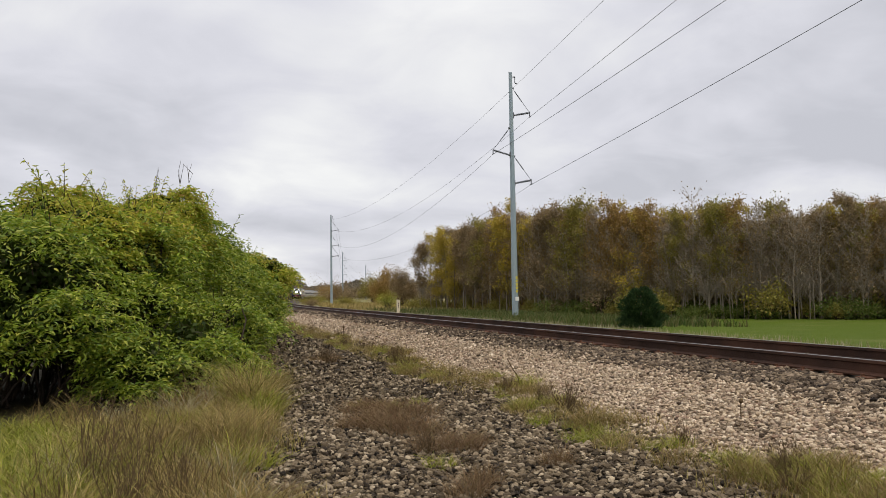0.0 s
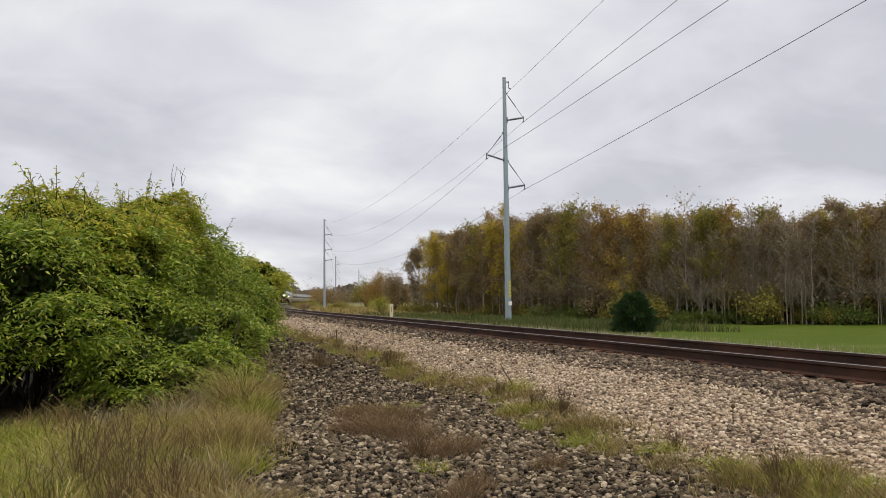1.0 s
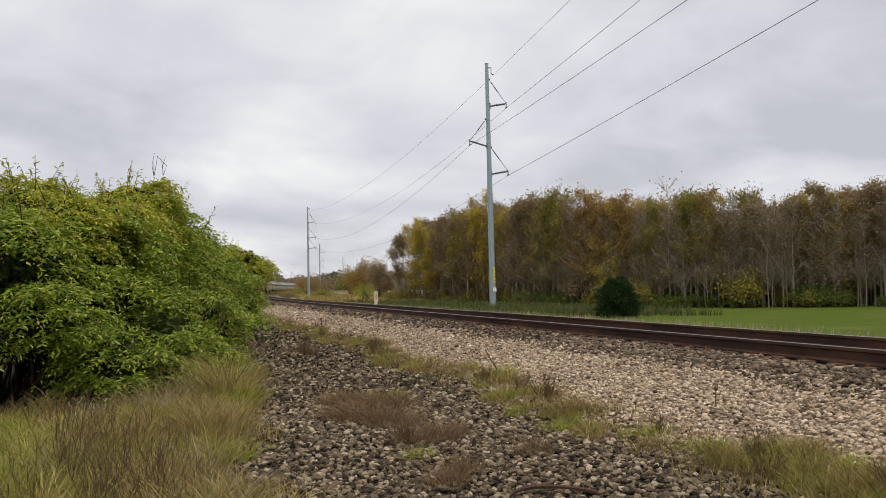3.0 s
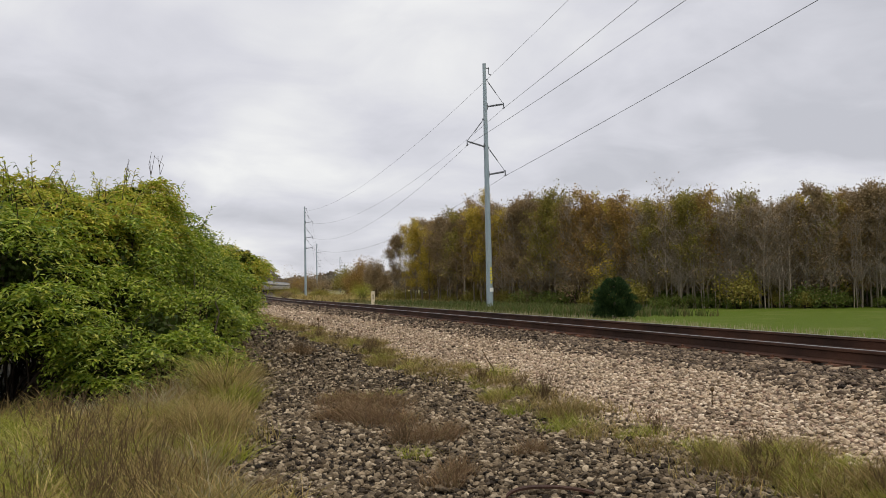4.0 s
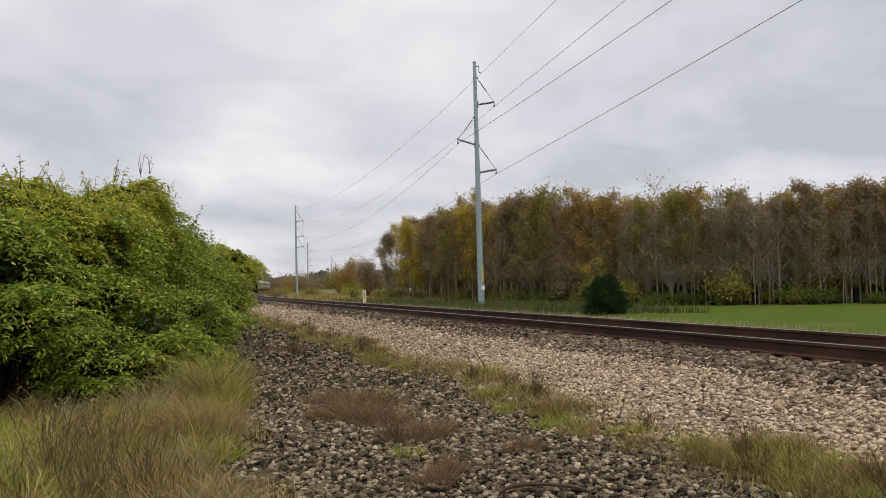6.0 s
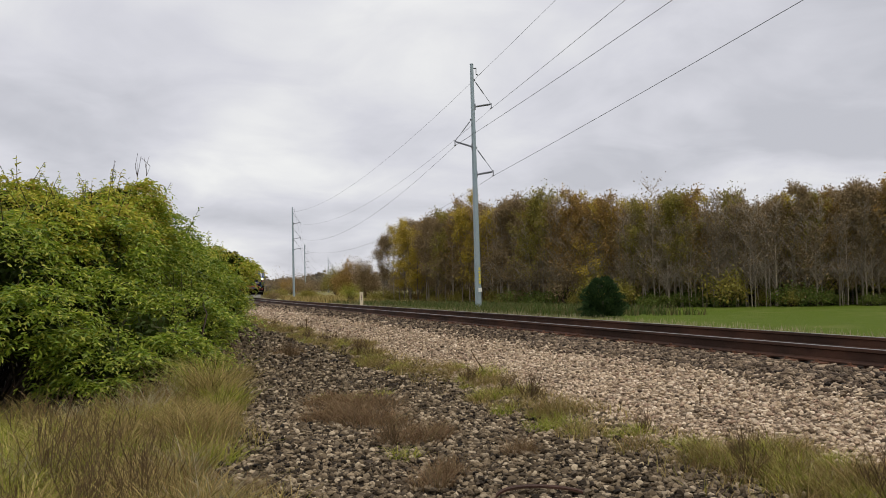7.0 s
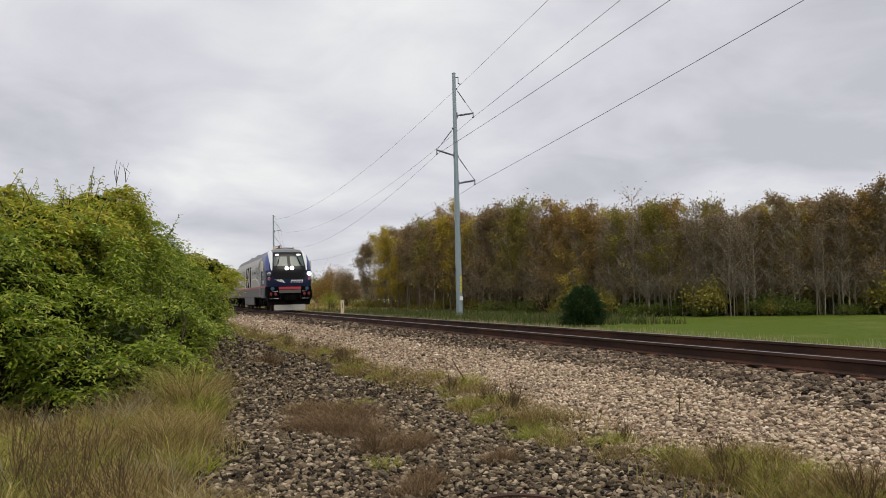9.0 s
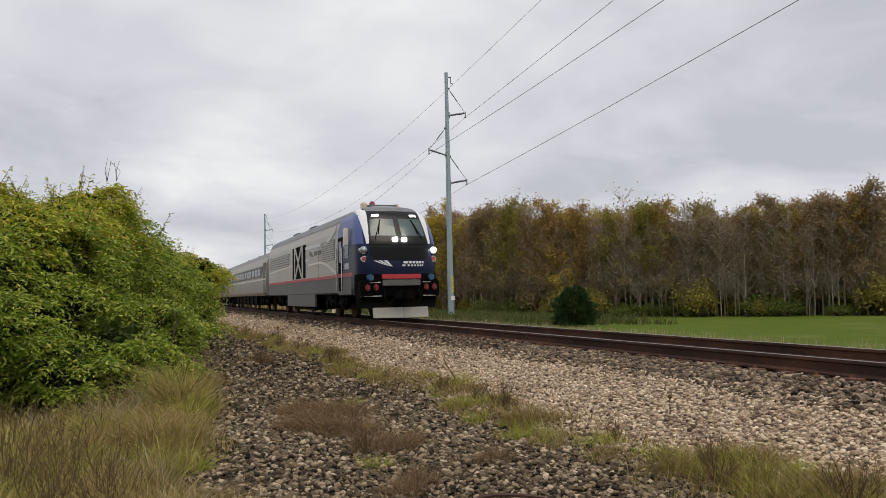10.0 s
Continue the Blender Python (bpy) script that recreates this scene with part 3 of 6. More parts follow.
def woods_tree(height, spread, n_leaf, leaf_mat, bark, seed, leaf_size=0.165, low=0.13, lean=0.03, full=0.50):
    """A slender woodland tree: tapered trunk, rising limbs, and leaves in loose clusters round the limbs' ends."""
    rng = np.random.default_rng(seed)
    th = tagged(new("tree"))
    k = 9
    t = np.linspace(0, 1, k)
    trunk = np.stack([lean * height * t * np.sin(seed) + 0.28 * np.sin(t * 6 + seed) * t, lean * height * t * np.cos(seed) + 0.28 * np.sin(t * 5 + seed * 2) * t, t * height * 0.96 - 0.3], -1)
    bare = n_leaf < 400
    low = 0.16 if bare else low
    r_base = (0.0042 if bare else 0.0066) * height + 0.018
    paths, radii = [trunk], [r_base * (1 - t) ** 0.8 + 0.015]
    tips = []
    n_limb = int(14 + height * 1.2) * (2 if bare else 1)
    for i in range(n_limb):
        s = low + (0.97 - low) * rng.random() ** 0.85
        p0 = np.array([np.interp(s, t, trunk[:, j]) for j in range(3)])
        a = rng.random() * 6.283
        length = spread * (0.35 + 0.9 * rng.random()) * (1.25 - 0.85 * s)
        rise = (1.0 if bare else 0.5) + 0.9 * rng.random()
        q = np.linspace(0, 1, 5)[:, None]
        limb = p0 + q * length * np.array([math.cos(a), math.sin(a), rise]) + q ** 2 * np.array([0, 0, -0.25 * length]) + rng.normal(size=(5, 3)) * 0.05 * q
        paths.append(limb)
        radii.append(np.linspace(r_base * 0.32 * (1.15 - s), 0.008, 5))
        for w in range(6 if bare else 4):
            b0 = limb[1 + w % 3]
            tw = np.array([math.cos(a + rng.normal() * 0.9), math.sin(a + rng.normal() * 0.9), 0.4 + rng.random()]) * length * (0.3 + 0.3 * rng.random())
            paths.append(np.stack([b0, b0 + tw * 0.5 + rng.normal(size=3) * 0.04, b0 + tw]))
            radii.append(np.array([0.015, 0.011, 0.007]) if bare else np.array([0.020, 0.014, 0.008]))
            tips.append(b0 + tw)
        tips += [limb[3], limb[4]]
    v, f = tubes(paths, radii, 3)
    part("trunk", fast_mesh("trunk", v, f, bark, True), th)
    if n_leaf:
        tips = np.array(tips)
        c = tips[rng.integers(0, len(tips), n_leaf)]
        pos = c + rng.normal(size=(n_leaf, 3)) * np.array([0.27, 0.27, 0.30])
        way = rng.normal(size=(n_leaf, 3)) + np.array([0, 0, -0.5])
        high = pos[:, 2] > height * (full + 0.12 * rng.normal(size=n_leaf))
        for name, pick, mat in (("crown", high, leaf_mat), ("lower_foliage", ~high & (rng.random(n_leaf) < 0.42), M["leaf_brown"])):
            k = int(pick.sum())
            v, f = plain_leaves(pos[pick], way[pick], leaf_size * (0.6 + 0.8 * rng.random(k)), rng)
            part(name, fast_mesh(name, v, f, mat), th, "" if name == "crown" else "thin brown lower leaves")
    return th


def put(th, x, y, turn=0.0, s=1.0, z=None):
    th.matrix_basis = Matrix.Translation((x, y, float(land(x, y)) if z is None else z)) @ Matrix.Rotation(turn, 4, "Z") @ Matrix.Diagonal((s, s, s, 1))
    return th


def put_copy(th, x, y, turn=0.0, s=1.0):
    c = copy_thing(th, Matrix.Identity(4))
    c.matrix_basis = Matrix.Translation((x, y, float(land(x, y)))) @ Matrix.Rotation(turn, 4, "Z") @ Matrix.Diagonal((s, s, s, 1))
    return c


KINDS = [
    ("slender woodland tree with golden yellow autumn leaves", "leaf_gold", "bark", 12.2, 1.8, 5200, 0.16),
    ("slender woodland tree with rusty brown autumn leaves", "leaf_rust", "bark", 11.8, 1.9, 4900, 0.42),
    ("woodland tree with olive green and yellowing leaves", "leaf_olive", "bark", 12.2, 1.9, 5200, 0.38),
    ("woodland tree with dark dry brown leaves", "leaf_brown", "bark", 11.6, 1.9, 4600, 0.20),
    ("bare grey tree with pale bark and few leaves", "leaf_brown", "bark_grey", 11.0, 1.5, 300, 0.5),
    ("woodland tree thinly leaved in rust over a pale trunk", "leaf_rust", "bark_grey", 11.2, 1.6, 2300, 0.5),
    ("woodland tree with golden top leaves over a pale trunk", "leaf_gold", "bark_grey", 11.6, 1.6, 2600, 0.58),
]
stock = []
for i, (lab, leaf, bark, h, sp, n, full) in enumerate(KINDS):
    for j in range(2):
        th = woods_tree(h * (0.96 + 0.08 * j), sp, n, M[leaf], M[bark], 11 * i + 5 * j + 3, full=full)
        tagged(th, lab, "tree", group="trees of the woodland edge")
        stock.append(th)
rng = np.random.default_rng(21)
# The woodland's edge runs from far behind the poles to the right of the field.
EDGE = [(-4.6, 121.0), (-2.0, 115.0), (3.5, 101.0), (8.0, 92.0), (12.5, 84.0), (18.0, 75.0), (23.0, 70.5), (28.0, 68.0), (34.0, 66.0), (42.0, 63.0), (52.0, 60.0), (64.0, 57.0)]
# Kinds of the front trees one after another along the edge, from the far end, and the lie of their tops.
FRONT = [3, 6, 0, 0, 3, 3, 2, 5, 0, 0, 6, 4, 3, 3, 2, 2, 4, 4, 1, 1, 0, 1, 5, 4, 2, 4, 4, 2, 2, 1, 4, 4, 4, 4, 4, 4, 3, 6, 3, 2, 1, 3, 3, 3, 1, 3, 3]
TOP_AT = [-2, 0, 2, 4.1, 6.5, 8.4, 12, 15, 18.4, 20.5, 24.5, 26.5, 32, 40]
TOP_Z = [10.6, 12.2, 12.4, 13.0, 12.4, 12.0, 12.0, 11.0, 11.2, 11.0, 10.0, 10.4, 10.9, 10.9]
used = set()


def plant(idx, x, y, turn, s):
    (put_copy if idx in used else put)(stock[idx], x, y, turn, s)
    used.add(idx)


def edge_at(az):
    """The point of the woodland's edge in a direction, in degrees from the y axis."""
    for a, b in zip(EDGE, EDGE[1:]):
        aa, bb = (math.degrees(math.atan2(p[0], p[1])) for p in (a, b))
        if az <= bb:
            return Vector(a).lerp(Vector(b), (az - aa) / (bb - aa))
    return Vector(EDGE[-1])


for i, kind in enumerate(FRONT):
    az = -1.7 + 0.765 * i
    for again in range(2):
        q = edge_at(az + rng.normal() * 0.18 + 0.38 * again) + Vector((0, rng.random() * 1.8 + 0.9 * again))
        kind2 = kind if not again or rng.random() < 0.6 else int(rng.choice([4, 5, 3]))
        top = float(np.interp(az, TOP_AT, TOP_Z)) * (0.93 + 0.10 * rng.random() - 0.10 * again)
        plant(kind2 * 2 + int(rng.integers(0, 2)), q.x, q.y, rng.random() * 6.28, top / KINDS[kind2][3])
# Thin bare trees crowd the front towards the field.
for i in range(78):
    az = 7.0 + 27.0 * (i + rng.random()) / 78
    q = edge_at(az) + Vector((0, rng.random() * 2.2 - 0.8))
    plant(8 + int(rng.integers(0, 2)), q.x, q.y, rng.random() * 6.28, float(np.interp(az, TOP_AT, TOP_Z)) * (0.62 + 0.28 * rng.random()) / KINDS[4][3])
for row in range(1, 4):
    for a, b in zip(EDGE, EDGE[1:]):
        a, b = Vector(a), Vector(b)
        d = (b - a).normalized()
        back = Vector((-d.y, d.x))
        if back.y < 0:
            back = -back
        n = max(2, int((b - a).length / 2.0))
        for i in range(n):
            q = a.lerp(b, (i + 0.8 * rng.random()) / n) + back * (row * 2.6 + rng.random() * 2.4)
            kind = int(rng.choice([1, 2, 3, 3, 0, 5]))
            top = float(np.interp(math.degrees(math.atan2(q.x, q.y)), TOP_AT, TOP_Z)) * (0.88 + 0.14 * rng.random())
            plant(kind * 2 + int(rng.integers(0, 2)), q.x, q.y, rng.random() * 6.28, top / KINDS[kind][3])
for i, th in enumerate(stock):
    if i not in used:
        put(th, 40 + 3 * i, 84, 0.0, 1.0)


def shrub(name, label, radius, height, n, leaf_mat, seed, leaf_size, group=""):
    """A low round shrub: several stems from the ground, with leaves about the twigs in an uneven dome."""
    rng = np.random.default_rng(seed)
    th = tagged(new(name), label, "bush", group=group)
    paths, radii, tips = [], [], []
    for i in range(26):
        a, e = rng.random() * 6.283, rng.random() ** 0.6
        end = np.array([math.cos(a) * radius * e, math.sin(a) * radius * e, height * (1.0 - 0.45 * e * e) * (0.6 + 0.45 * rng.random())])
        q = np.linspace(0, 1, 5)[:, None]
        p = q * end + (q * (1 - q)) * np.array([0, 0, 0.4 * height]) + np.array([0, 0, -0.1]) + rng.normal(size=(5, 3)) * 0.04 * radius * q
        paths.append(p)
        radii.append(np.linspace(0.02 + 0.008 * height, 0.006, 5))
        tips += [p[2], p[3], p[4], p[4], p[3] + rng.normal(size=3) * 0.2 * radius, p[4] + rng.normal(size=3) * 0.15 * radius]
    v, f = tubes(paths, radii, 4)
    part("stem", fast_mesh("stem", v, f, M["twig"], True), th)
    tips = np.array(tips)
    pos = tips[rng.integers(0, len(tips), n)] + rng.normal(size=(n, 3)) * np.array([0.16 * radius, 0.16 * radius, 0.12 * height])
    pos[:, 2] = np.maximum(pos[:, 2], 0.02)
    v, f = plain_leaves(pos, rng.normal(size=(n, 3)) + np.array([0, 0, 0.3]), leaf_size * (0.6 + 0.8 * rng.random(n)), rng)
    part("foliage", fast_mesh("foliage", v, f, leaf_mat), th)
    return th


# Undergrowth along the woodland's foot.
under = [shrub("shrub", "low green shrub at the foot of the woods", 1.7, 1.6, 1500, M["leaf_under"], 5, 0.17, "undergrowth"),
         shrub("shrub", "low brownish olive shrub at the foot of the woods", 1.8, 2.4, 1500, M["leaf_olive"], 6, 0.18, "undergrowth"),
         shrub("shrub", "low rusty shrub at the foot of the woods", 1.6, 1.9, 1200, M["leaf_rust"], 8, 0.17, "undergrowth"),
         shrub("shrub", "tangled dry brown thicket at the foot of the woods", 1.9, 3.0, 1300, M["leaf_brown"], 9, 0.13, "undergrowth")]
used = set()
for a, b in zip(EDGE, EDGE[1:]):
    a, b = Vector(a), Vector(b)
    n = max(2, int((b - a).length / 0.65))
    for i in range(n):
        q = a.lerp(b, (i + rng.random()) / n) + Vector((rng.normal() * 0.5 - 0.3, rng.normal() * 0.8 - 0.4 + (5.5 * rng.random() + 1.5 if i % 3 else 0)))
        if q.y > 84 and rng.random() < 0.6:
            continue
        idx = int(rng.choice([0, 1, 1, 3] if q.y < 90 else [1, 1, 2]))
        if q.x > 20 and rng.random() < 0.45:
            idx = 0
        (put_copy if idx in used else put)(under[idx], q.x, q.y, rng.random() * 6.28, (0.45 + 0.85 * rng.random() + (0.25 if i % 3 and idx else 0.0)) * (0.6 if q.y > 84 else 1.0))
        used.add(idx)

# The depth of the woods behind the first rows, uncountable.
rng = np.random.default_rng(12)
pos, stems, thick = [], [], []
for i in range(170):
    t = rng.random() * (len(EDGE) - 1)
    a, b = Vector(EDGE[int(t)]), Vector(EDGE[min(int(t) + 1, len(EDGE) - 1)])
    q = a.lerp(b, t % 1.0) + Vector((6, 12)) + Vector((rng.random() * 8, rng.random() * 16))
    top = 7.5 + 2.5 * rng.random()
    foot = float(land(q.x, q.y))
    stems.append(np.array([(q.x, q.y, foot - 0.2), (q.x + rng.normal() * 0.2, q.y, foot + 5), (q.x + rng.normal() * 0.5, q.y, foot + top)]))
    thick.append(np.array([0.12, 0.08, 0.02]))
    k = 620
    h = rng.random(k) ** 0.8
    pos.append(np.stack([q.x + rng.normal(size=k) * (1.1 + 0.5 * h), q.y + rng.normal(size=k) * 1.2, foot + 0.2 + h * top], -1))
pos = np.concatenate(pos)
v, f = plain_leaves(pos, rng.normal(size=pos.shape), 0.30 + 0.35 * rng.random(len(pos)), rng)
tagged(new("deep_woods", fast_mesh("deep_woods", v, f, M["leaf_brown"])), "dense brown thicket deep in the woods", "trees", kind="stuff")
v, f = tubes(stems, thick, 4)
tagged(new("deep_woods_stems", fast_mesh("deep_woods_stems", v, f, M["bark"], True)), "thin trunks deep in the woods", "trees", kind="stuff")

# Evergreen standing before the woods.
rng = np.random.default_rng(3)
cedar = tagged(new("evergreen_shrub"), "dense dark green cone-shaped evergreen in the grass", "shrub")
n = 8000
h = rng.random(n) ** 1.25
a = rng.random(n) * 6.283
clump = rng.random((14, 16))[(h * 13.99).astype(int), ((a + h * 3.0) / 6.283 * 16).astype(int) % 16]
h = h * (0.90 + 0.16 * clump)
r = 1.30 * (0.70 + 0.46 * clump) * np.clip(1 - np.abs((h - 0.26) / 0.84) ** 2.4, 0.02, 1) * (0.5 + 0.5 * rng.random(n) ** 0.5) * (1 + 0.16 * np.sin(a * 5 + h * 9) + 0.10 * np.sin(a * 9 - h * 21))
pos = np.stack([r * np.cos(a), r * np.sin(a), 2.45 * h + 0.05], -1)
way = np.stack([np.cos(a), np.sin(a), 0.9 + 0 * a], -1) + rng.normal(size=(n, 3)) * 0.35
v, f = leaves(pos, way, 0.16 + 0.14 * rng.random(n), 0.45, rng)
part("foliage", fast_mesh("foliage", v, f, M["leaf_cedar"]), cedar)
v, f = tubes([np.array([(0, 0, -0.2), (0.02, 0, 1.2), (0, 0.02, 2.5)])], [np.array([0.10, 0.06, 0.01])], 6)
part("trunk", fast_mesh("trunk", v, f, M["bark"], True), cedar)
put(cedar, 12.2, 49.5, 0.0, 0.93)

# Trees and scrub of the far meadow.
meadow = [
    ("round_tree", "rounded brown autumn tree beyond the meadow", -33.0, 262.0, 5.5, 6.2, "leaf_brown"),
    ("round_tree", "rounded rusty scrub tree beyond the meadow", -41.0, 290.0, 5.0, 6.0, "leaf_rust"),
    ("round_tree", "broad olive tree beyond the meadow", -62.0, 420.0, 13.0, 8.5, "leaf_brown"),
    ("round_tree", "orange autumn tree at the end of the woods", -12.6, 182.0, 3.6, 8.2, "leaf_rust"),
    ("round_tree", "dark olive tree at the end of the woods", -7.8, 150.0, 2.6, 6.8, "leaf_brown"),
    ("round_tree", "olive tree at the far end of the woods", -21.5, 250.0, 4.2, 8.5, "leaf_olive"),
    ("shrub", "bright green shrub in the dry meadow", -8.6, 124.0, 1.9, 2.9, "leaf_mixed"),
    ("shrub", "small brown shrub in the dry meadow", -25.0, 152.0, 1.5, 1.5, "leaf_brown"),
    ("shrub", "low green scrub in the dry meadow", -33.0, 205.0, 4.5, 2.2, "leaf_olive"),
    ("shrub", "low green scrub in the dry meadow", -24.0, 200.0, 3.0, 1.8, "leaf_olive"),
]
for i, (nm, lab, x, y, r, h, leaf) in enumerate(meadow):
    put(shrub(nm, lab, r, h, 11000 if r > 2.5 else 2600, M[leaf], 60 + i, (0.085 if r > 2.5 else 0.07) * max(1.3, h / 3), "meadow trees"), x, y)

# The far treeline, too distant to count; haze is put into its leaf colours.
rng = np.random.default_rng(9)
pos = []
for i in range(130):
    az = radians(-34 + 36 * rng.random())
    d = 620 + 260 * rng.random()
    r, h = 12 + 10 * rng.random(), (9 + 11 * rng.random()) * (1.25 if -14 < math.degrees(az) < -9 else 1.0)
    c = np.array([d * math.sin(az), d * math.cos(az), -1.2])
    q = rng.normal(size=(900, 3))
    q /= np.linalg.norm(q, axis=1, keepdims=True)
    q[:, 2] = np.abs(q[:, 2])
    pos.append(c + q * np.array([r, r, h]) * (0.55 + 0.45 * rng.random((900, 1))))
pos = np.concatenate(pos)
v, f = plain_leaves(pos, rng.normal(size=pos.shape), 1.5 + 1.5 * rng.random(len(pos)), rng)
tagged(new("far_treeline", fast_mesh("far_treeline", v, f, M["leaf_far"])), "distant line of autumn trees on the horizon, greyed for haze", "trees", kind="stuff")


# ---- the big leafy bushes beside the gravel ----
def leafy_bush(label, blobs, gap, leaf_mat, seed, leaf_size, low=0.5, bare=0):
    """blobs: rows of x, y, z, radius, height radius. Fans of drooping leafy shoots stand out in tiers over the blobs' skins, hollows between them."""
    rng = np.random.default_rng(seed)
    th = tagged(new("leafy_bush"), label, "bush", group="bushes beside the gravel")
    blobs = np.array(blobs, float)
    size = np.stack([blobs[:, 3], blobs[:, 3], blobs[:, 4]], -1)
    area = blobs[:, 3] * (blobs[:, 3] + blobs[:, 4])
    n = 5000
    pick = rng.choice(len(blobs), n, p=area / area.sum())
    q = rng.normal(size=(n, 3))
    q /= np.linalg.norm(q, axis=1, keepdims=True)
    at = blobs[pick, :3] + q * size[pick] * (0.82 + 0.22 * rng.random((n, 1)))
    swell = 0.55 * np.sin(5.6 * at[:, 2] + 2.2 * np.sin(1.0 * at[:, 0] + 0.8 * at[:, 1] + seed)) + 0.45 * np.sin(2.3 * at[:, 0] + 1.6 * at[:, 1] + 1.4 * at[:, 2] + seed) + 0.25 * np.sin(4.7 * at[:, 0] - 3.9 * at[:, 1])
    at += q * (0.25 * swell)[:, None]
    free = (at[:, 2] > low + 0.25 * rng.random(n)) & (swell > -0.62)
    for c, r, k in zip(blobs[:, :3], size, range(len(blobs))):
        free &= (pick == k) | ((((at - c) / r) ** 2).sum(1) > 0.45)
    at, q = at[free], q[free]
    chosen = []
    for i in range(len(at)):
        if not chosen or np.min(((at[chosen] - at[i]) ** 2 @ np.array([1, 1, 1.5]))) > (gap * (0.75 + 0.5 * rng.random())) ** 2:
            chosen.append(i)
    at, q = at[chosen], q[chosen]
    # Shoots: a fan out of each tier, arching over at the ends.
    m = 17
    k = len(at) * m
    c, nor = np.repeat(at, m, 0), np.repeat(q, m, 0)
    reach = np.repeat(gap * (0.75 + 0.95 * rng.random(len(at))), m)
    h = nor * np.array([1, 1, 0]) + rng.normal(size=(k, 3)) * np.array([0.10, 0.10, 0]) + 1e-6
    h /= np.linalg.norm(h, axis=1, keepdims=True)
    side = np.stack([-h[:, 1], h[:, 0], np.zeros(k)], -1)
    way = h * (0.35 + 0.6 * rng.random((k, 1))) + side * rng.normal(size=(k, 1)) * 0.75 + np.array([0, 0, 1.0]) * (0.15 + 0.45 * rng.random((k, 1)) - 0.10 * np.clip(nor[:, 2:3], 0, 1))
    way /= np.linalg.norm(way, axis=1, keepdims=True)
    root = c - h * (0.30 * reach)[:, None] - np.array([0, 0, 0.24]) * np.clip(nor[:, 2:3], 0, 1) + rng.normal(size=(k, 3)) * np.array([0.10, 0.10, 0.05])
    length = reach * (0.55 + 0.65 * rng.random(k))
    sprig = (nor[:, 2] > 0.35) & (rng.random(k) < 0.030)
    length = np.where(sprig, length * 0.8 + 0.22, length)
    way = np.where(sprig[:, None], way * 0.5 + np.array([0, 0, 0.8]), way)
    droop = np.where(sprig, 0.12, 0.75)
    P, W, S = [], [], []
    twigs = 15
    for i in range(twigs):
        t = (i + 0.6) / twigs
        p = root + way * (length * t)[:, None] + np.array([0, 0, -1.0]) * (droop * length * t * t)[:, None]
        lateral = np.cross(way, np.array([0, 0, 1.0])) * (1 if i % 2 else -1)
        W.append(lateral * 0.8 + way * 0.6 + np.array([0, 0, -0.15 - 0.55 * t]) + rng.normal(size=(k, 3)) * 0.28)
        P.append(p + rng.normal(size=(k, 3)) * 0.012)
        S.append(leaf_size * (1.0 - 0.30 * t) * (0.7 + 0.6 * rng.random(k)))
    v, f = leaves(np.concatenate(P), np.concatenate(W), np.concatenate(S), 0.56, rng)
    part("foliage", fast_mesh("foliage", v, f, leaf_mat), th)
    # Sparser leaves in the depth of the bush, their dark colour standing for shade.
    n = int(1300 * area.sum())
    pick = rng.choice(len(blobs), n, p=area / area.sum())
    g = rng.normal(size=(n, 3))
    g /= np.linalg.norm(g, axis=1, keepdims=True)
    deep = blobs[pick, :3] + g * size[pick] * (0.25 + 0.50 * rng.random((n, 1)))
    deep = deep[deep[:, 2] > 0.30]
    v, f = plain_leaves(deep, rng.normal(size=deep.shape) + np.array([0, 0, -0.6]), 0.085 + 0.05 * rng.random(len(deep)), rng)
    part("inner_foliage", fast_mesh("inner_foliage", v, f, M["leaf_inner"]), th, "leaves inside the bush, coloured dark for shade")
    base = blobs[:, :2].mean(0)
    paths, radii = [], []
    for i in rng.choice(k, min(k, 190), replace=False):
        foot = np.array([*(root[i, :2] * 0.55 + base * 0.45 + rng.normal(size=2) * 0.3), -0.1])
        t = np.linspace(0, 1, 6)[:, None]
        p = foot * (1 - t) + root[i] * t + t * (1 - t) * np.array([0, 0, 0.8]) + rng.normal(size=(6, 3)) * 0.05
        paths.append(np.concatenate([p, (root[i] + way[i] * length[i] * 0.5)[None]]))
        radii.append(np.linspace(0.022, 0.004, 7))
    for i in np.flatnonzero(sprig):
        t = np.linspace(0, 1, 4)[:, None]
        paths.append(root[i] + way[i] * length[i] * t - np.array([0, 0, 0.12 * length[i]]) * t * t)
        radii.append(np.array([0.008, 0.006, 0.004, 0.003]))
    v, f = tubes(paths, radii, 4)
    part("stem", fast_mesh("stem", v, f, M["twig"], True), th)
    if bare:
        top = at[np.argsort(-at[:, 2])[:bare]]
        for p in np.repeat(top, 3, 0):
            v, f = tubes([np.stack([p, p + np.array([0.02, 0, 0.18]) + rng.normal(size=3) * 0.05, p + np.array([0.03, 0, 0.40]) + rng.normal(size=3) * 0.10])], [np.array([0.007, 0.005, 0.003])], 4)
            part("bare_twig", fast_mesh("bare_twig", v, f, M["twig"], True), th, "leafless grey twig tip")
    return th


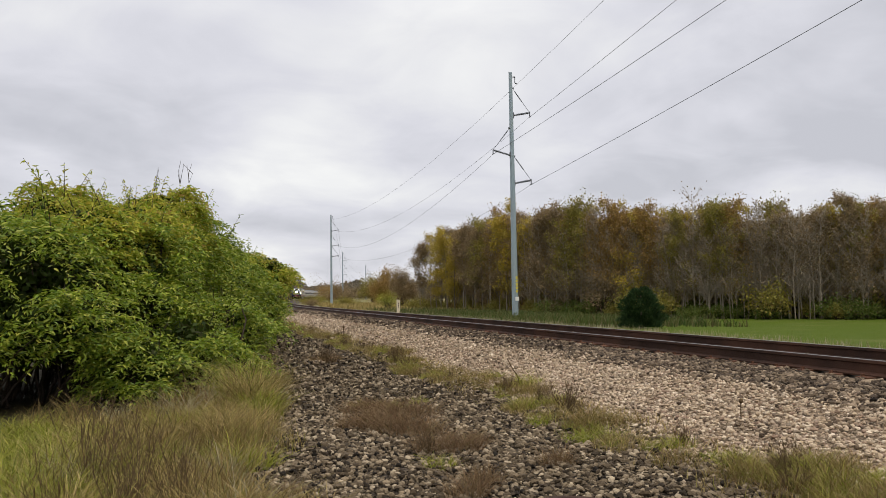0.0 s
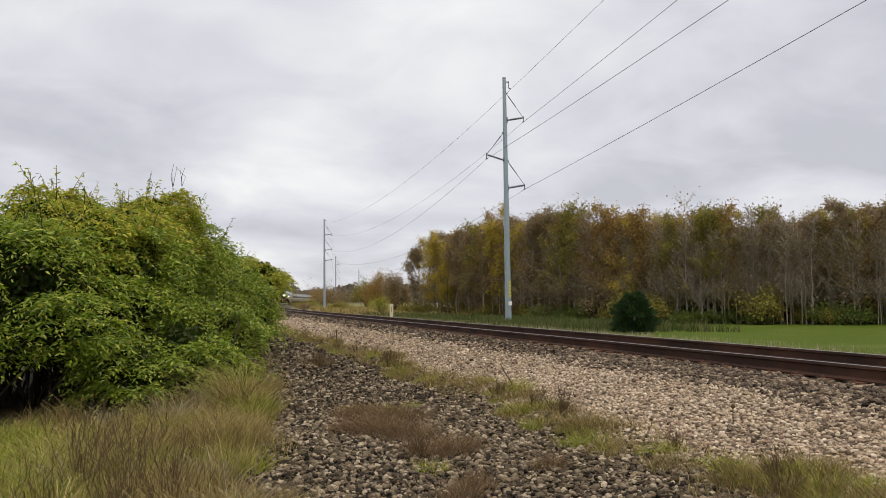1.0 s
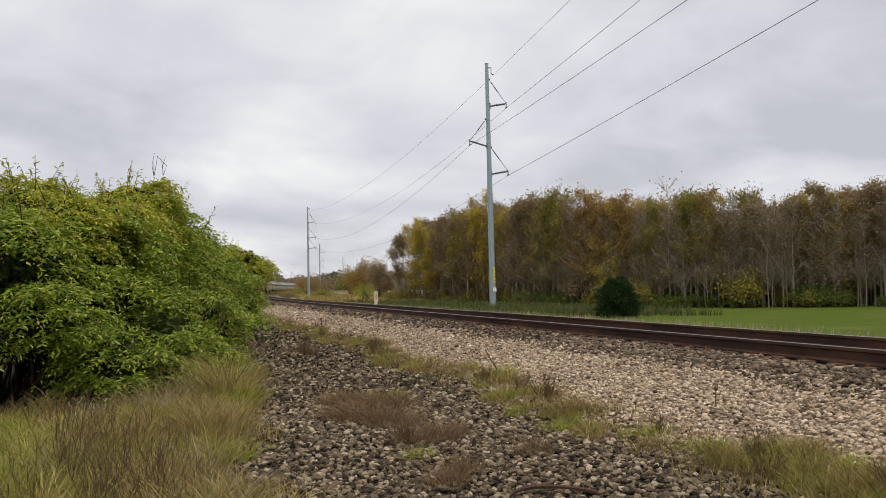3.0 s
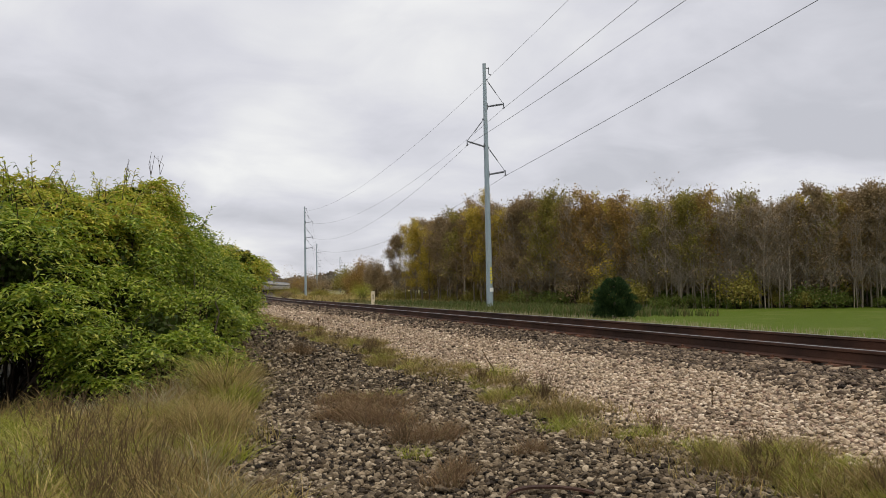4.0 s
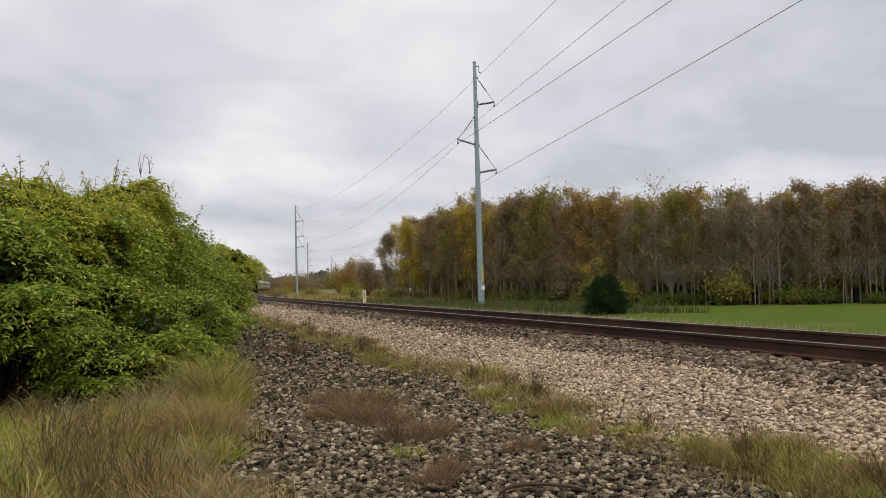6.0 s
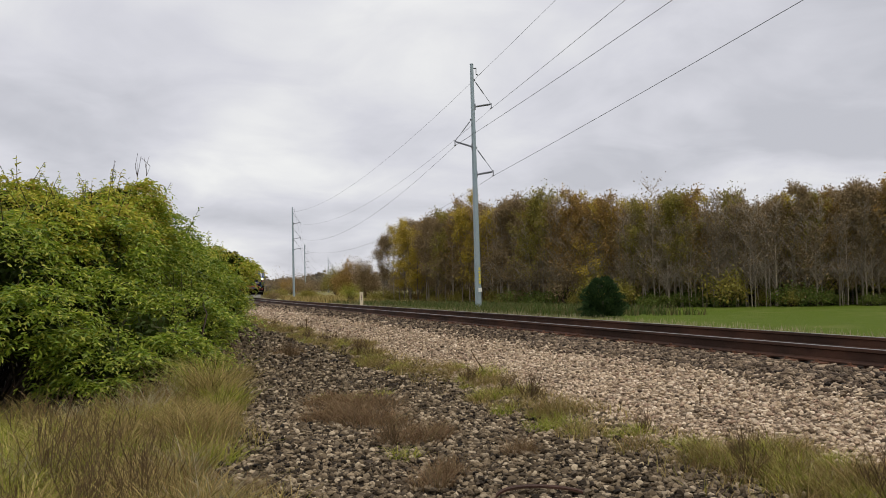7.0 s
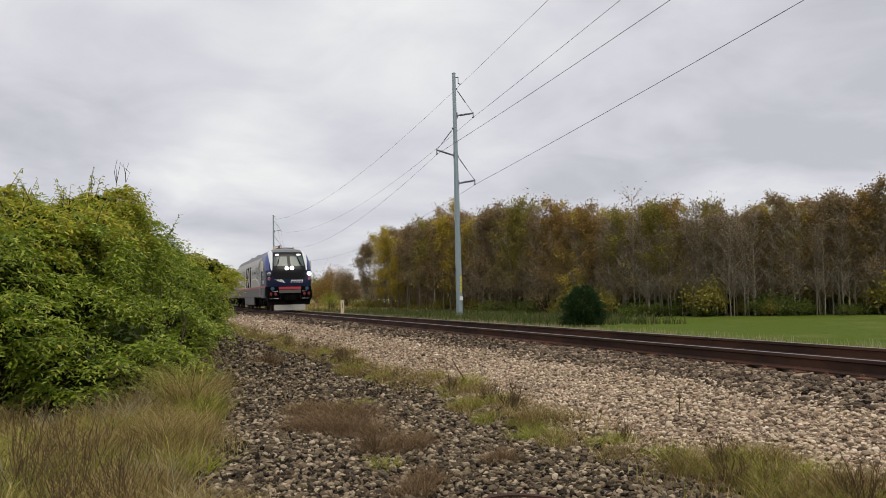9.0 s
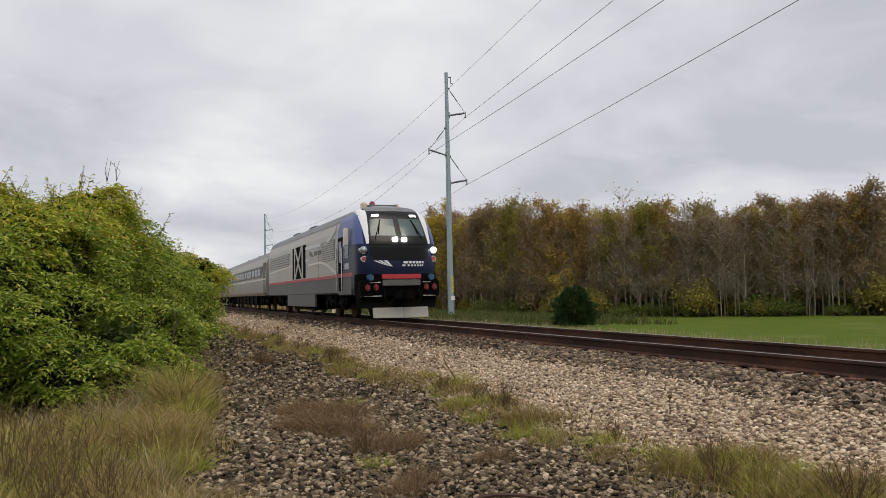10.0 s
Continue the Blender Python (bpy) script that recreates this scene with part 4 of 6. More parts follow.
leafy_bush("large green leafy bush beside the gravel", [
    (-8.3, 12.2, 1.60, 1.9, 1.5), (-6.5, 12.4, 1.60, 1.65, 1.55), (-9.6, 13.6, 1.95, 1.8, 1.6), (-7.5, 14.0, 1.85, 1.9, 1.45),
    (-5.8, 14.2, 1.6, 1.35, 1.5), (-5.5, 11.7, 1.20, 0.95, 0.6), (-7.3, 11.1, 1.25, 1.1, 0.65), (-8.1, 12.9, 2.55, 0.6, 0.5),
    (-6.4, 10.9, 1.15, 0.6, 0.45)], 0.50, M["leaf_green"], 31, 0.108, 0.80)
leafy_bush("large green leafy bush with arching shoots beside the gravel", [
    (-6.2, 17.0, 2.25, 1.4, 1.7), (-7.7, 17.6, 2.3, 1.6, 1.7), (-5.9, 19.0, 2.15, 1.15, 1.65), (-5.5, 16.6, 0.9, 0.95, 0.85)], 0.52, M["leaf_green"], 32, 0.118, 0.40)
leafy_bush("bush with leaves turning yellow among green", [
    (-7.3, 15.2, 2.95, 1.2, 0.75), (-5.7, 14.9, 2.80, 0.85, 0.6), (-6.1, 17.0, 3.2, 1.1, 0.75), (-6.0, 13.6, 2.75, 0.7, 0.45)], 0.42, M["leaf_mixed"], 33, 0.115, 1.9, 3)
leafy_bush("low dark green bush by the tussock", [
    (-4.6, 12.0, 0.60, 0.75, 0.55), (-4.2, 13.2, 0.75, 0.80, 0.60), (-4.15, 15.0, 0.85, 0.85, 0.75)], 0.42, M["leaf_green"], 36, 0.10, 0.16)
leafy_bush("green bush turning yellow further along the gravel", [
    (-6.1, 22.4, 1.65, 1.1, 1.55), (-6.15, 25.0, 1.35, 0.9, 1.3), (-7.4, 25.0, 1.8, 1.4, 1.5), (-5.6, 25.0, 1.15, 0.68, 0.6)], 0.54, M["leaf_green"], 34, 0.135, 0.4)
leafy_bush("yellowing bush further along the gravel", [
    (-8.0, 31.0, 1.65, 1.5, 1.7), (-6.45, 29.8, 2.5, 0.82, 0.75), (-7.4, 30.0, 1.2, 0.9, 1.1)], 0.54, M["leaf_mixed"], 35, 0.145, 0.4)


# ---- gravel ----
def rough_block():
    v = np.array([(x, y, z) for x in (-1, 1) for y in (-1, 1) for z in (-1, 1)], float) / 3 ** 0.5
    f = np.array([(0, 1, 3), (0, 3, 2), (4, 6, 7), (4, 7, 5), (0, 4, 5), (0, 5, 1), (2, 3, 7), (2, 7, 6), (0, 2, 6), (0, 6, 4), (1, 5, 7), (1, 7, 3)])
    return v, f


def rough_cobble():
    bm = bmesh.new()
    bmesh.ops.create_icosphere(bm, subdivisions=1, radius=1.0)
    v, f = np.array([p.co[:] for p in bm.verts]), np.array([[p.index for p in face.verts] for face in bm.faces])
    bm.free()
    return v, f


def gravel(name, label, mat, u0, u1, bands, size, seed, near=0, lift=0.2):
    """Stones strewn between two distances from the track. bands: rows of y from, y to, stones a square metre, size factor; near: the band of rounder stones."""
    rng = np.random.default_rng(seed)
    pieces = []
    for i, (y0, y1, density, k) in enumerate(bands):
        base, tri = rough_cobble() if i == near else rough_block()
        n, c = int((y1 - y0) * (u1 - u0) * density), len(base)
        y, u = y0 + (y1 - y0) * rng.random(n), u0 + (u1 - u0) * rng.random(n)
        edge = 0.5 * np.sin(y * 1.7 + seed) * np.sin(y * 0.53)
        u = u + ((u - (u0 + u1) / 2) / ((u1 - u0) / 2)) ** 3 * 0.25 * edge
        p = beside(y, u)
        p[:, 2] = land(p[:, 0], p[:, 1])
        big = size * k * (0.38 + 1.35 * rng.random(n) ** 2.2)
        v = (base[None] * (0.74 + 0.42 * rng.random((n, c, 1))) + rng.normal(size=(n, c, 3)) * (0.10 if i == near else 0.16)) * np.stack([0.9 + 0.5 * rng.random(n), 0.7 + 0.3 * rng.random(n), 0.50 + 0.40 * rng.random(n)], -1)[:, None]
        a, tx = rng.random(n) * 6.283, rng.normal(size=n) * 0.6
        ca, sa, ct, st = np.cos(a), np.sin(a), np.cos(tx), np.sin(tx)
        y2, z2 = v[..., 1] * ct[:, None] - v[..., 2] * st[:, None], v[..., 1] * st[:, None] + v[..., 2] * ct[:, None]
        v = np.stack([v[..., 0] * ca[:, None] - y2 * sa[:, None], v[..., 0] * sa[:, None] + y2 * ca[:, None], z2], -1) * (big / 2)[:, None, None]
        p[:, 2] += big * lift * (0.2 + 2.0 * rng.random(n))
        v = v + p[:, None]
        f = tri[None] + (np.arange(n) * c)[:, None, None]
        pieces.append((v.reshape(-1, 3), f.reshape(-1, 3)))
    v, f = join(pieces)
    return tagged(new(name, fast_mesh(name, v, f, mat)), label, "gravel", kind="stuff")


gravel("dark_gravel", "loose dark grey and tan gravel stones", M["stone_dark"], 4.1, 8.3, [(6.2, 13.0, 1150, 1.0), (-10, 6.2, 60, 1.8), (13.0, 18, 520, 1.25), (18, 38, 130, 1.8)], 0.044, 1)
gravel("pale_gravel", "pale pinkish tan gravel stones of a service strip", M["stone_light"], 2.0, 4.3, [(5.5, 15, 1250, 1.0), (-10, 5.5, 60, 2.0), (15, 24, 520, 1.3), (24, 60, 80, 2.1)], 0.036, 2)
gravel("track_ballast", "brown and grey ballast stones beside the rail", M["stone_track"], 0.9, 2.3, [(5, 16, 950, 1.0), (16, 30, 420, 1.25), (30, 70, 90, 2.0)], 0.050, 3)
gravel("crib_ballast", "ballast stones between and beyond the rails", M["stone_track"], -2.4, 0.62, [(5, 30, 90, 1.4)], 0.06, 4)


# ---- grass and weeds ----
def blades(pos, height, lean, width, rng, droop=0.5, away=None):
    """Bent tapering blades, three quads each, at pos (n, 3); away: the heading, in radians, to which each one leans."""
    n = len(pos)
    a = rng.random(n) * 6.283 if away is None else away + rng.normal(size=n) * 0.6
    d = np.stack([np.cos(a), np.sin(a), np.zeros(n)], -1) * (lean * (0.3 + rng.random(n)))[:, None]
    b = rng.random(n) * 6.283
    side = np.stack([np.cos(b), np.sin(b), np.zeros(n)], -1)
    rows = []
    for s in (0.0, 0.38, 0.72, 1.0):
        c = pos + height[:, None] * (np.array([0, 0, 1.0]) * (s - droop * 0.28 * s ** 3) + d * (s ** 1.8))
        w = side * (width * (1 - s) ** 0.7 + 0.0006)[:, None]
        rows += [c - w, c + w]
    v = np.stack(rows, 1)
    f = np.array([(0, 1, 3, 2), (2, 3, 5, 4), (4, 5, 7, 6)])[None] + (np.arange(n) * 8)[:, None, None]
    return v.reshape(-1, 3), f.reshape(-1, 4)


def sown(name, label, mat, y0, y1, u0, u1, n, height, width, lean, seed, patch=None, kind="stuff", clump=0.0, droop=0.5):
    rng = np.random.default_rng(seed)
    m = n * 3 if patch else n
    y, u = y0 + (y1 - y0) * rng.random(m), u0 + (u1 - u0) * rng.random(m)
    away = None
    if clump:
        k = max(3, int(m / 110))
        cy, cu_ = y0 + (y1 - y0) * rng.random(k), u0 + (u1 - u0) * rng.random(k)
        i = rng.integers(0, k, m)
        dy, du = rng.normal(size=m) * clump, rng.normal(size=m) * clump
        y, u, away = cy[i] + dy, cu_[i] + du, np.arctan2(dy, -du)
    if patch:
        ok = patch(y, u, rng)
        y, u = y[ok][:n], u[ok][:n]
        away = None if away is None else away[ok][:n]
    p = beside(y, u)
    p[:, 2] = land(p[:, 0], p[:, 1]) - 0.01
    k = len(p)
    h = height * (0.45 + 0.75 * rng.random(k))
    v, f = blades(p, h, np.full(k, lean), width * (0.6 + 0.8 * rng.random(k)), rng, droop, away)
    return tagged(new(name, fast_mesh(name, v, f, mat)), label, "grass", kind=kind)


def broken(y, u, rng):
    return np.sin(y * 1.3) + np.sin(u * 2.1 + y * 0.7) + rng.normal(size=len(y)) * 0.6 > -0.2


def verge(y, u, rng):
    p = beside(y, u)
    clear = (p[:, 1] > 9.2) & (p[:, 0] < -3.2)
    return ~clear & (u > 7.55 + 0.35 * np.sin(y * 0.9) + 0.25 * np.sin(y * 2.3) + np.abs(rng.normal(size=len(y))) * 0.25)


sown("verge_grass_green", "long green and yellowing grass on the verge", M["grass_green"], 6.5, 15, 9.0, 14.0, 17000, 0.36, 0.0042, 0.9, 41, verge, clump=0.13, droop=0.9)
sown("verge_grass_dry", "dry straw-coloured grass on the verge", M["grass_dry"], 6.5, 26, 7.4, 9.9, 13000, 0.36, 0.0038, 0.75, 42, verge, clump=0.13, droop=0.9)
sown("verge_grass_near", "long green and yellowing grass on the verge", M["grass_green"], 0.5, 6.8, 8.0, 14.0, 6000, 0.34, 0.0042, 0.9, 43, verge, clump=0.15, droop=0.9)
sown("strip_grass_dry", "dry short grass in the strip between the gravels", M["grass_dry"], 6.0, 60, 3.8, 4.8, 8000, 0.15, 0.004, 0.8, 46, broken)
sown("stubble", "bleached stalks standing along the far side of the track", M["grass_pale"], 14, 90, -11.5, -6.0, 14000, 0.52, 0.013, 0.2, 47)
sown("field_edge_grass", "tall green grass before the woods", M["field"], 46, 104, -26, -9, 15000, 0.8, 0.03, 0.5, 48)
sown("meadow_grass", "tall dry grass of the far meadow", M["grass_dry"], 90, 260, -34, -8, 12000, 0.9, 0.05, 0.5, 49)


# ---- the passenger train ----
M["navy"] = material("navy_gloss_paint", (0.005, 0.009, 0.034), 0.4, 0, 0.15, 2, coat=0.05)
M["navy"].node_tree.nodes["Principled BSDF"].inputs["Specular IOR Level"].default_value = 0.2
# The navy paint again, coloured lighter as if lit, for the upper cab.
M["blue"] = material("lit_navy_gloss_paint", (0.030, 0.055, 0.21), 0.36, 0, 0.15, 2, coat=0.08)
M["silver"] = material("silver_grey_paint", (0.40, 0.375, 0.32), 0.40, 0.3, 0.12, 1.5, 0.05, 20, (0.36, 0.335, 0.285))
M["roof_grey"] = material("grey_roof_paint", (0.13, 0.135, 0.14), 0.5, 0.1, 0.2, 1.5)
M["skirt"] = material("dark_grey_skirt", (0.105, 0.10, 0.09), 0.55, 0.1, 0.25, 2, tint=(0.10, 0.095, 0.085))
M["black"] = material("black_underframe", (0.004, 0.0037, 0.0033), 0.85, 0, 0.4, 4)
M["black"].node_tree.nodes["Principled BSDF"].inputs["Specular IOR Level"].default_value = 0.06
M["gloss_black"] = material("black_gloss_mask", (0.006, 0.0065, 0.007), 0.3, 0, 0.1, 2)
M["gloss_black"].node_tree.nodes["Principled BSDF"].inputs["Specular IOR Level"].default_value = 0.16
M["pane"] = material("tinted_cab_pane", (0.06, 0.085, 0.085), 0.16, 0, 0.1, 2)
M["pane"].node_tree.nodes["Principled BSDF"].inputs["Specular IOR Level"].default_value = 0.35
M["red"] = material("red_paint", (0.40, 0.03, 0.04), 0.45, 0, 0.15, 3)
M["coach_pane"] = material("coach_window_glass", (0.035, 0.045, 0.052), 0.25, 0, 0.1, 2)
M["stripe"] = material("pale_stripe", (0.60, 0.61, 0.62), 0.45, 0, 0.08, 3)
M["cream_stripe"] = material("cream_stripe", (0.62, 0.58, 0.48), 0.4, 0, 0.08, 3)
M["plough"] = material("worn_steel_plough", (0.31, 0.30, 0.26), 0.55, 0.2, 0.3, 3, 0.1, 20, (0.30, 0.27, 0.22))
M["coach"] = material("stainless_coach_side", (0.30, 0.275, 0.235), 0.42, 0.4, 0.2, 1.2)
M["lamp"] = material("lit_headlamp", (1.0, 0.97, 0.88), 0.3, emit=110.0)
M["ditch"] = material("lit_ditch_lamp", (1.0, 0.98, 0.92), 0.3, emit=70.0)
M["clear_lens"] = material("clear_lamp_lens", (0.30, 0.33, 0.35), 0.15, 0.5, 0.1, 4)
M["board"] = material("lit_number_board", (0.95, 0.95, 0.9), 0.4, emit=1.6)
M["lens_red"] = material("red_marker_lens", (0.30, 0.05, 0.06), 0.2)
M["chrome"] = material("chrome_ring", (0.55, 0.55, 0.55), 0.2, 0.9)
M["cyan"] = material("blue_jumper_cover", (0.025, 0.08, 0.15), 0.4)
M["hose_red"] = material("dull_red_hose_head", (0.20, 0.018, 0.022), 0.5)

SECTION = [(0.9, 1.46), (1.1, 1.50), (2.9, 1.50), (3.35, 1.46), (3.72, 1.36), (3.98, 1.18), (4.14, 0.90), (4.23, 0.50), (4.27, 0.02)]
SEC_Z, SEC_W = [s[0] for s in SECTION], [s[1] for s in SECTION]
SWEEP_Z = [0.9, 1.3, 1.9, 2.55, 2.75, 3.3, 3.85, 4.1, 4.27]
SWEEP_Y = [0.10, 0.02, 0.0, 0.07, 0.13, 0.46, 0.86, 1.22, 2.1]


def nose(s, z, out=0.0):
    """A point of the rounded cab front: s runs from -1 to 1 round it, z is the height; out stands off the skin."""
    s, z = np.asarray(s, float), np.asarray(z, float)
    w = np.interp(z, SEC_Z, SEC_W)
    back = np.interp(z, SWEEP_Z, SWEEP_Y)
    th = s * np.pi / 2
    x = w * np.sign(s) * np.abs(np.sin(th)) ** 0.72
    y = -back - 0.85 * (1 - np.abs(np.cos(th)) ** 0.62)
    n = np.stack([np.sin(th), np.cos(th), 0.3 + 0 * s], -1)
    n /= np.linalg.norm(n, axis=-1, keepdims=True)
    return np.stack([x, y, z + 0 * x], -1) + out * n


def skin(fn, a0, a1, b0, b1, na, nb):
    """A grid patch; the a limits may be functions of b."""
    b = np.linspace(b0, b1, nb)
    lo = np.array([a0(v) if callable(a0) else a0 for v in b])
    hi = np.array([a1(v) if callable(a1) else a1 for v in b])
    t = np.linspace(0, 1, na)
    A = lo[:, None] + (hi - lo)[:, None] * t[None]
    v = fn(A, np.broadcast_to(b[:, None], A.shape)).reshape(-1, 3)
    i, j = np.meshgrid(np.arange(nb - 1), np.arange(na - 1), indexing="ij")
    return v, np.stack([i * na + j, i * na + j + 1, (i + 1) * na + j + 1, (i + 1) * na + j], -1).reshape(-1, 4)


def nose_part(name, mat, s0, s1, z0, z1, out, parent, label="", na=14, nb=12):
    v, f = skin(lambda a, b: nose(a, b, out), s0, s1, z0, z1, na, nb)
    return part(name, fast_mesh(name, v, f, mat, True), parent, label)


def hull(y0, y1, section, mat, name, parent, label="", ny=2):
    """A straight body from y0 to y1 with a cross-section mirrored about the middle."""
    right = [(w, z) for z, w in section]
    prof = right + [(-w, z) for w, z in right[::-1]]
    k = len(prof)
    yy = np.linspace(y0, y1, ny)
    v = np.array([[(w, y, z) for w, z in prof] for y in yy]).reshape(-1, 3)
    f = [(i * k + j, i * k + (j + 1) % k, (i + 1) * k + (j + 1) % k, (i + 1) * k + j) for i in range(ny - 1) for j in range(k)]
    f += [tuple(range(k))[::-1], tuple((ny - 1) * k + j for j in range(k))]
    return part(name, mesh_of(name, v, f, mat), parent, label)


def disc(name, mat, at, r, parent, label="", depth=0.04, way=(0, 1, 0), n=24):
    bm = bmesh.new()
    a = Vector(at)
    rod(bm, a - Vector(way) * depth, a + Vector(way) * 0.012, r, r * 0.94, n)
    return part(name, bm_data(name, bm, mat), parent, label)


def block(name, mat, lim, parent, label="", bevel=0.015, m=None):
    bm = bmesh.new()
    box(bm, *lim, bevel)
    return part(name, bm_data(name, bm, mat), parent, label, m)


def ribbon(name, mat, pts, width, x, parent, label=""):
    """A painted band on a side wall: pts are (y, z) along it."""
    v, f = [], []
    pts = np.array(pts, float)
    d = np.gradient(pts, axis=0)
    d /= np.linalg.norm(d, axis=1, keepdims=True)
    for (y, z), (dy, dz) in zip(pts, d):
        v += [(x, y - dz * width / 2, z + dy * width / 2), (x, y + dz * width / 2, z - dy * width / 2)]
        v += [(x - 0.02 * np.sign(x), *v[-2][1:]), (x - 0.02 * np.sign(x), *v[-1][1:])]
    for i in range(len(pts) - 1):
        a, b = 4 * i, 4 * i + 4
        f += [(a, a + 1, b + 1, b), (a, b, b + 2, a + 2), (a + 1, a + 3, b + 3, b + 1)]
    return part(name, mesh_of(name, v, f, mat), parent, label)


WHEELS = []


def bogie(parent, y, wheel_r, base, spin):
    fr = bmesh.new()
    for s in (1, -1):
        box(fr, s * 1.12 - 0.09, s * 1.12 + 0.09, y - base / 2 - 0.55, y + base / 2 + 0.55, 0.52, 0.80, 0.03)
        for k in (-1, 1):
            box(fr, s * 1.14 - 0.13, s * 1.14 + 0.13, y + k * base / 2 - 0.17, y + k * base / 2 + 0.17, 0.36, 0.74, 0.04)
            rod(fr, (s * 1.22, y + k * 0.35, 0.40), (s * 1.22, y + k * 0.35, 0.92), 0.10, 0.10, 10)
        rod(fr, (s * 1.27, y - base * 0.33, 0.82), (s * 1.27, y + base * 0.05, 0.62), 0.05, 0.05, 8)
    box(fr, -1.1, 1.1, y - 0.35, y + 0.35, 0.50, 0.85, 0.03)
    bg = part("bogie_frame", bm_data("bogie_frame", fr, M["black"]), parent, "black bogie frame")
    for k in (-1, 1):
        for s in (1, -1):
            bm = bmesh.new()
            rod(bm, (s * 0.68, 0, 0), (s * 0.80, 0, 0), wheel_r, wheel_r - 0.01, 28)
            rod(bm, (s * 0.655, 0, 0), (s * 0.685, 0, 0), wheel_r + 0.025, wheel_r + 0.025, 28)
            rod(bm, (s * 0.80, 0, 0), (s * 0.83, 0, 0), wheel_r * 0.45, wheel_r * 0.38, 16)
            w = part("wheel", bm_data("wheel", bm, M["rust"]), parent, "steel wheel", Matrix.Translation((0, y + k * base / 2, wheel_r)))
            if spin:
                WHEELS.append((w, (0, y + k * base / 2, wheel_r), wheel_r))
    return bg


def locomotive():
    th = tagged(new("locomotive"), "navy blue and silver diesel passenger locomotive with lit headlights", "locomotive")
    # Front shell and cab, continued straight back to the body.
    v, f = skin(nose, -1, 1, 0.9, 4.27, 41, 34)
    part("cab_front", fast_mesh("cab_front", v, f, M["navy"], True), th, "navy blue rounded cab front")
    cab_y = -3.4

    def side_skin(s):
        def fn(a, b):
            w = np.interp(b, SEC_Z, SEC_W)
            y0 = -np.interp(b, SWEEP_Z, SWEEP_Y) - 0.85
            return np.stack([s * w, y0 + (cab_y - y0) * a, b], -1)
        return fn
    for s in (1, -1):
        v, f = skin(side_skin(s), 0, 1, 0.9, 2.72, 8, 10)
        part("cab_side", fast_mesh("cab_side", v, f, M["navy"]), th, "dark navy cab side")
        v, f = skin(side_skin(s), 0, 1, 2.72, 3.9, 8, 14)
        part("cab_shoulder", fast_mesh("cab_shoulder", v, f, M["blue"], True), th, "cab shoulder, navy lightened as if lit")
        v, f = skin(side_skin(s), 0, 1, 3.9, 4.27, 8, 8)
        part("cab_roof", fast_mesh("cab_roof", v, f, M["roof_grey"], True), th, "grey cab roof")
    # Upper front: lit-navy cheeks, pale sweeping stripes, grey brow, black mask with panes.
    def across(x, z):
        w = float(np.interp(z, SEC_Z, SEC_W))
        return 2 / math.pi * math.asin(min(1.0, (min(x, w) / w) ** (1 / 0.72)))

    def edge(z):
        return across(1.08 - 0.13 * np.clip((z - 2.7) / 1.2, 0, 1), z)
    for s in (1, -1):
        o = (lambda a, b: (a, b)) if s > 0 else (lambda a, b: (b, a))
        nose_part("cheek", M["blue"], *o(s * 0.58, s * 1.0), 2.70, 3.95, 0.008, th, "blue cheek beside the windscreen")
        nose_part("sweep_stripe", M["stripe"], *o((lambda z, s=s: s * (edge(z) + 0.01)), (lambda z, s=s: s * min(1.0, across(1.14 + 0.10 * np.clip((z - 2.7) / 1.2, 0, 1), z) + 0.03))), 2.70, 4.10, 0.016, th, "pale grey stripe sweeping up to the roof")
    nose_part("brow", M["roof_grey"], lambda z: -edge(z), edge, 3.93, 4.26, 0.012, th, "grey roof brow above the windscreen")
    mask = nose_part("windscreen_mask", M["gloss_black"], lambda z: -edge(z), edge, 2.66, 3.93, 0.024, th, "black windscreen surround")
    for s in (1, -1):
        lo, hi = (0.015, 0.38) if s > 0 else (-0.38, -0.015)
        nose_part("windscreen_pane", M["pane"], lo, hi, 2.98, 3.62, 0.032, mask, "tinted glass windscreen pane")
        lo, hi = (0.20, 0.34) if s > 0 else (-0.34, -0.20)
        nose_part("number_board", M["board"], lo, hi, 3.705, 3.795, 0.034, mask, "lit white number board", 6, 4)
        a, b = nose(s * 0.30, 2.86, 0.07), nose(s * 0.20, 3.45, 0.07)
        bm = bmesh.new()
        rod(bm, a, b, 0.016, 0.012, 6)
        rod(bm, nose(s * 0.235, 3.05, 0.06), nose(s * 0.185, 3.58, 0.06), 0.022, 0.02, 6)
        part("wiper", bm_data("wiper", bm, M["black"]), mask, "black windscreen wiper")
        hx = s * 0.17
        y_head = float(nose(0.0, 2.83)[1]) + 0.02
        disc("headlamp", M["lamp"], (hx, y_head + 0.03, 2.83), 0.10, mask, "bright lit headlamp", 0.08)
        # Corner lamps: a housing ring, a turning lamp behind it, and a red marker below.
        p = nose(s * 0.60, 2.47, 0.0)
        disc("lamp_ring", M["chrome"], (p[0], p[1] + 0.03, p[2]), 0.15, th, "chrome ditch lamp ring", 0.16)
        q = nose(s * 0.60, 2.16, 0.0)
        disc("marker_ring", M["chrome"], (q[0], q[1] + 0.02, q[2]), 0.115, th, "chrome marker lamp ring", 0.12)
        disc("marker_lamp", M["lens_red"], (q[0], q[1] + 0.035, q[2]), 0.09, th, "red marker lamp", 0.10)
    nose_part("front_grille", M["gloss_black"], lambda z: -0.44 + 0.10 * np.clip((2.30 - z) / 0.2, 0, 1), lambda z: 0.44 - 0.10 * np.clip((2.30 - z) / 0.2, 0, 1), 2.13, 2.64, 0.02, th, "black front grille panel")
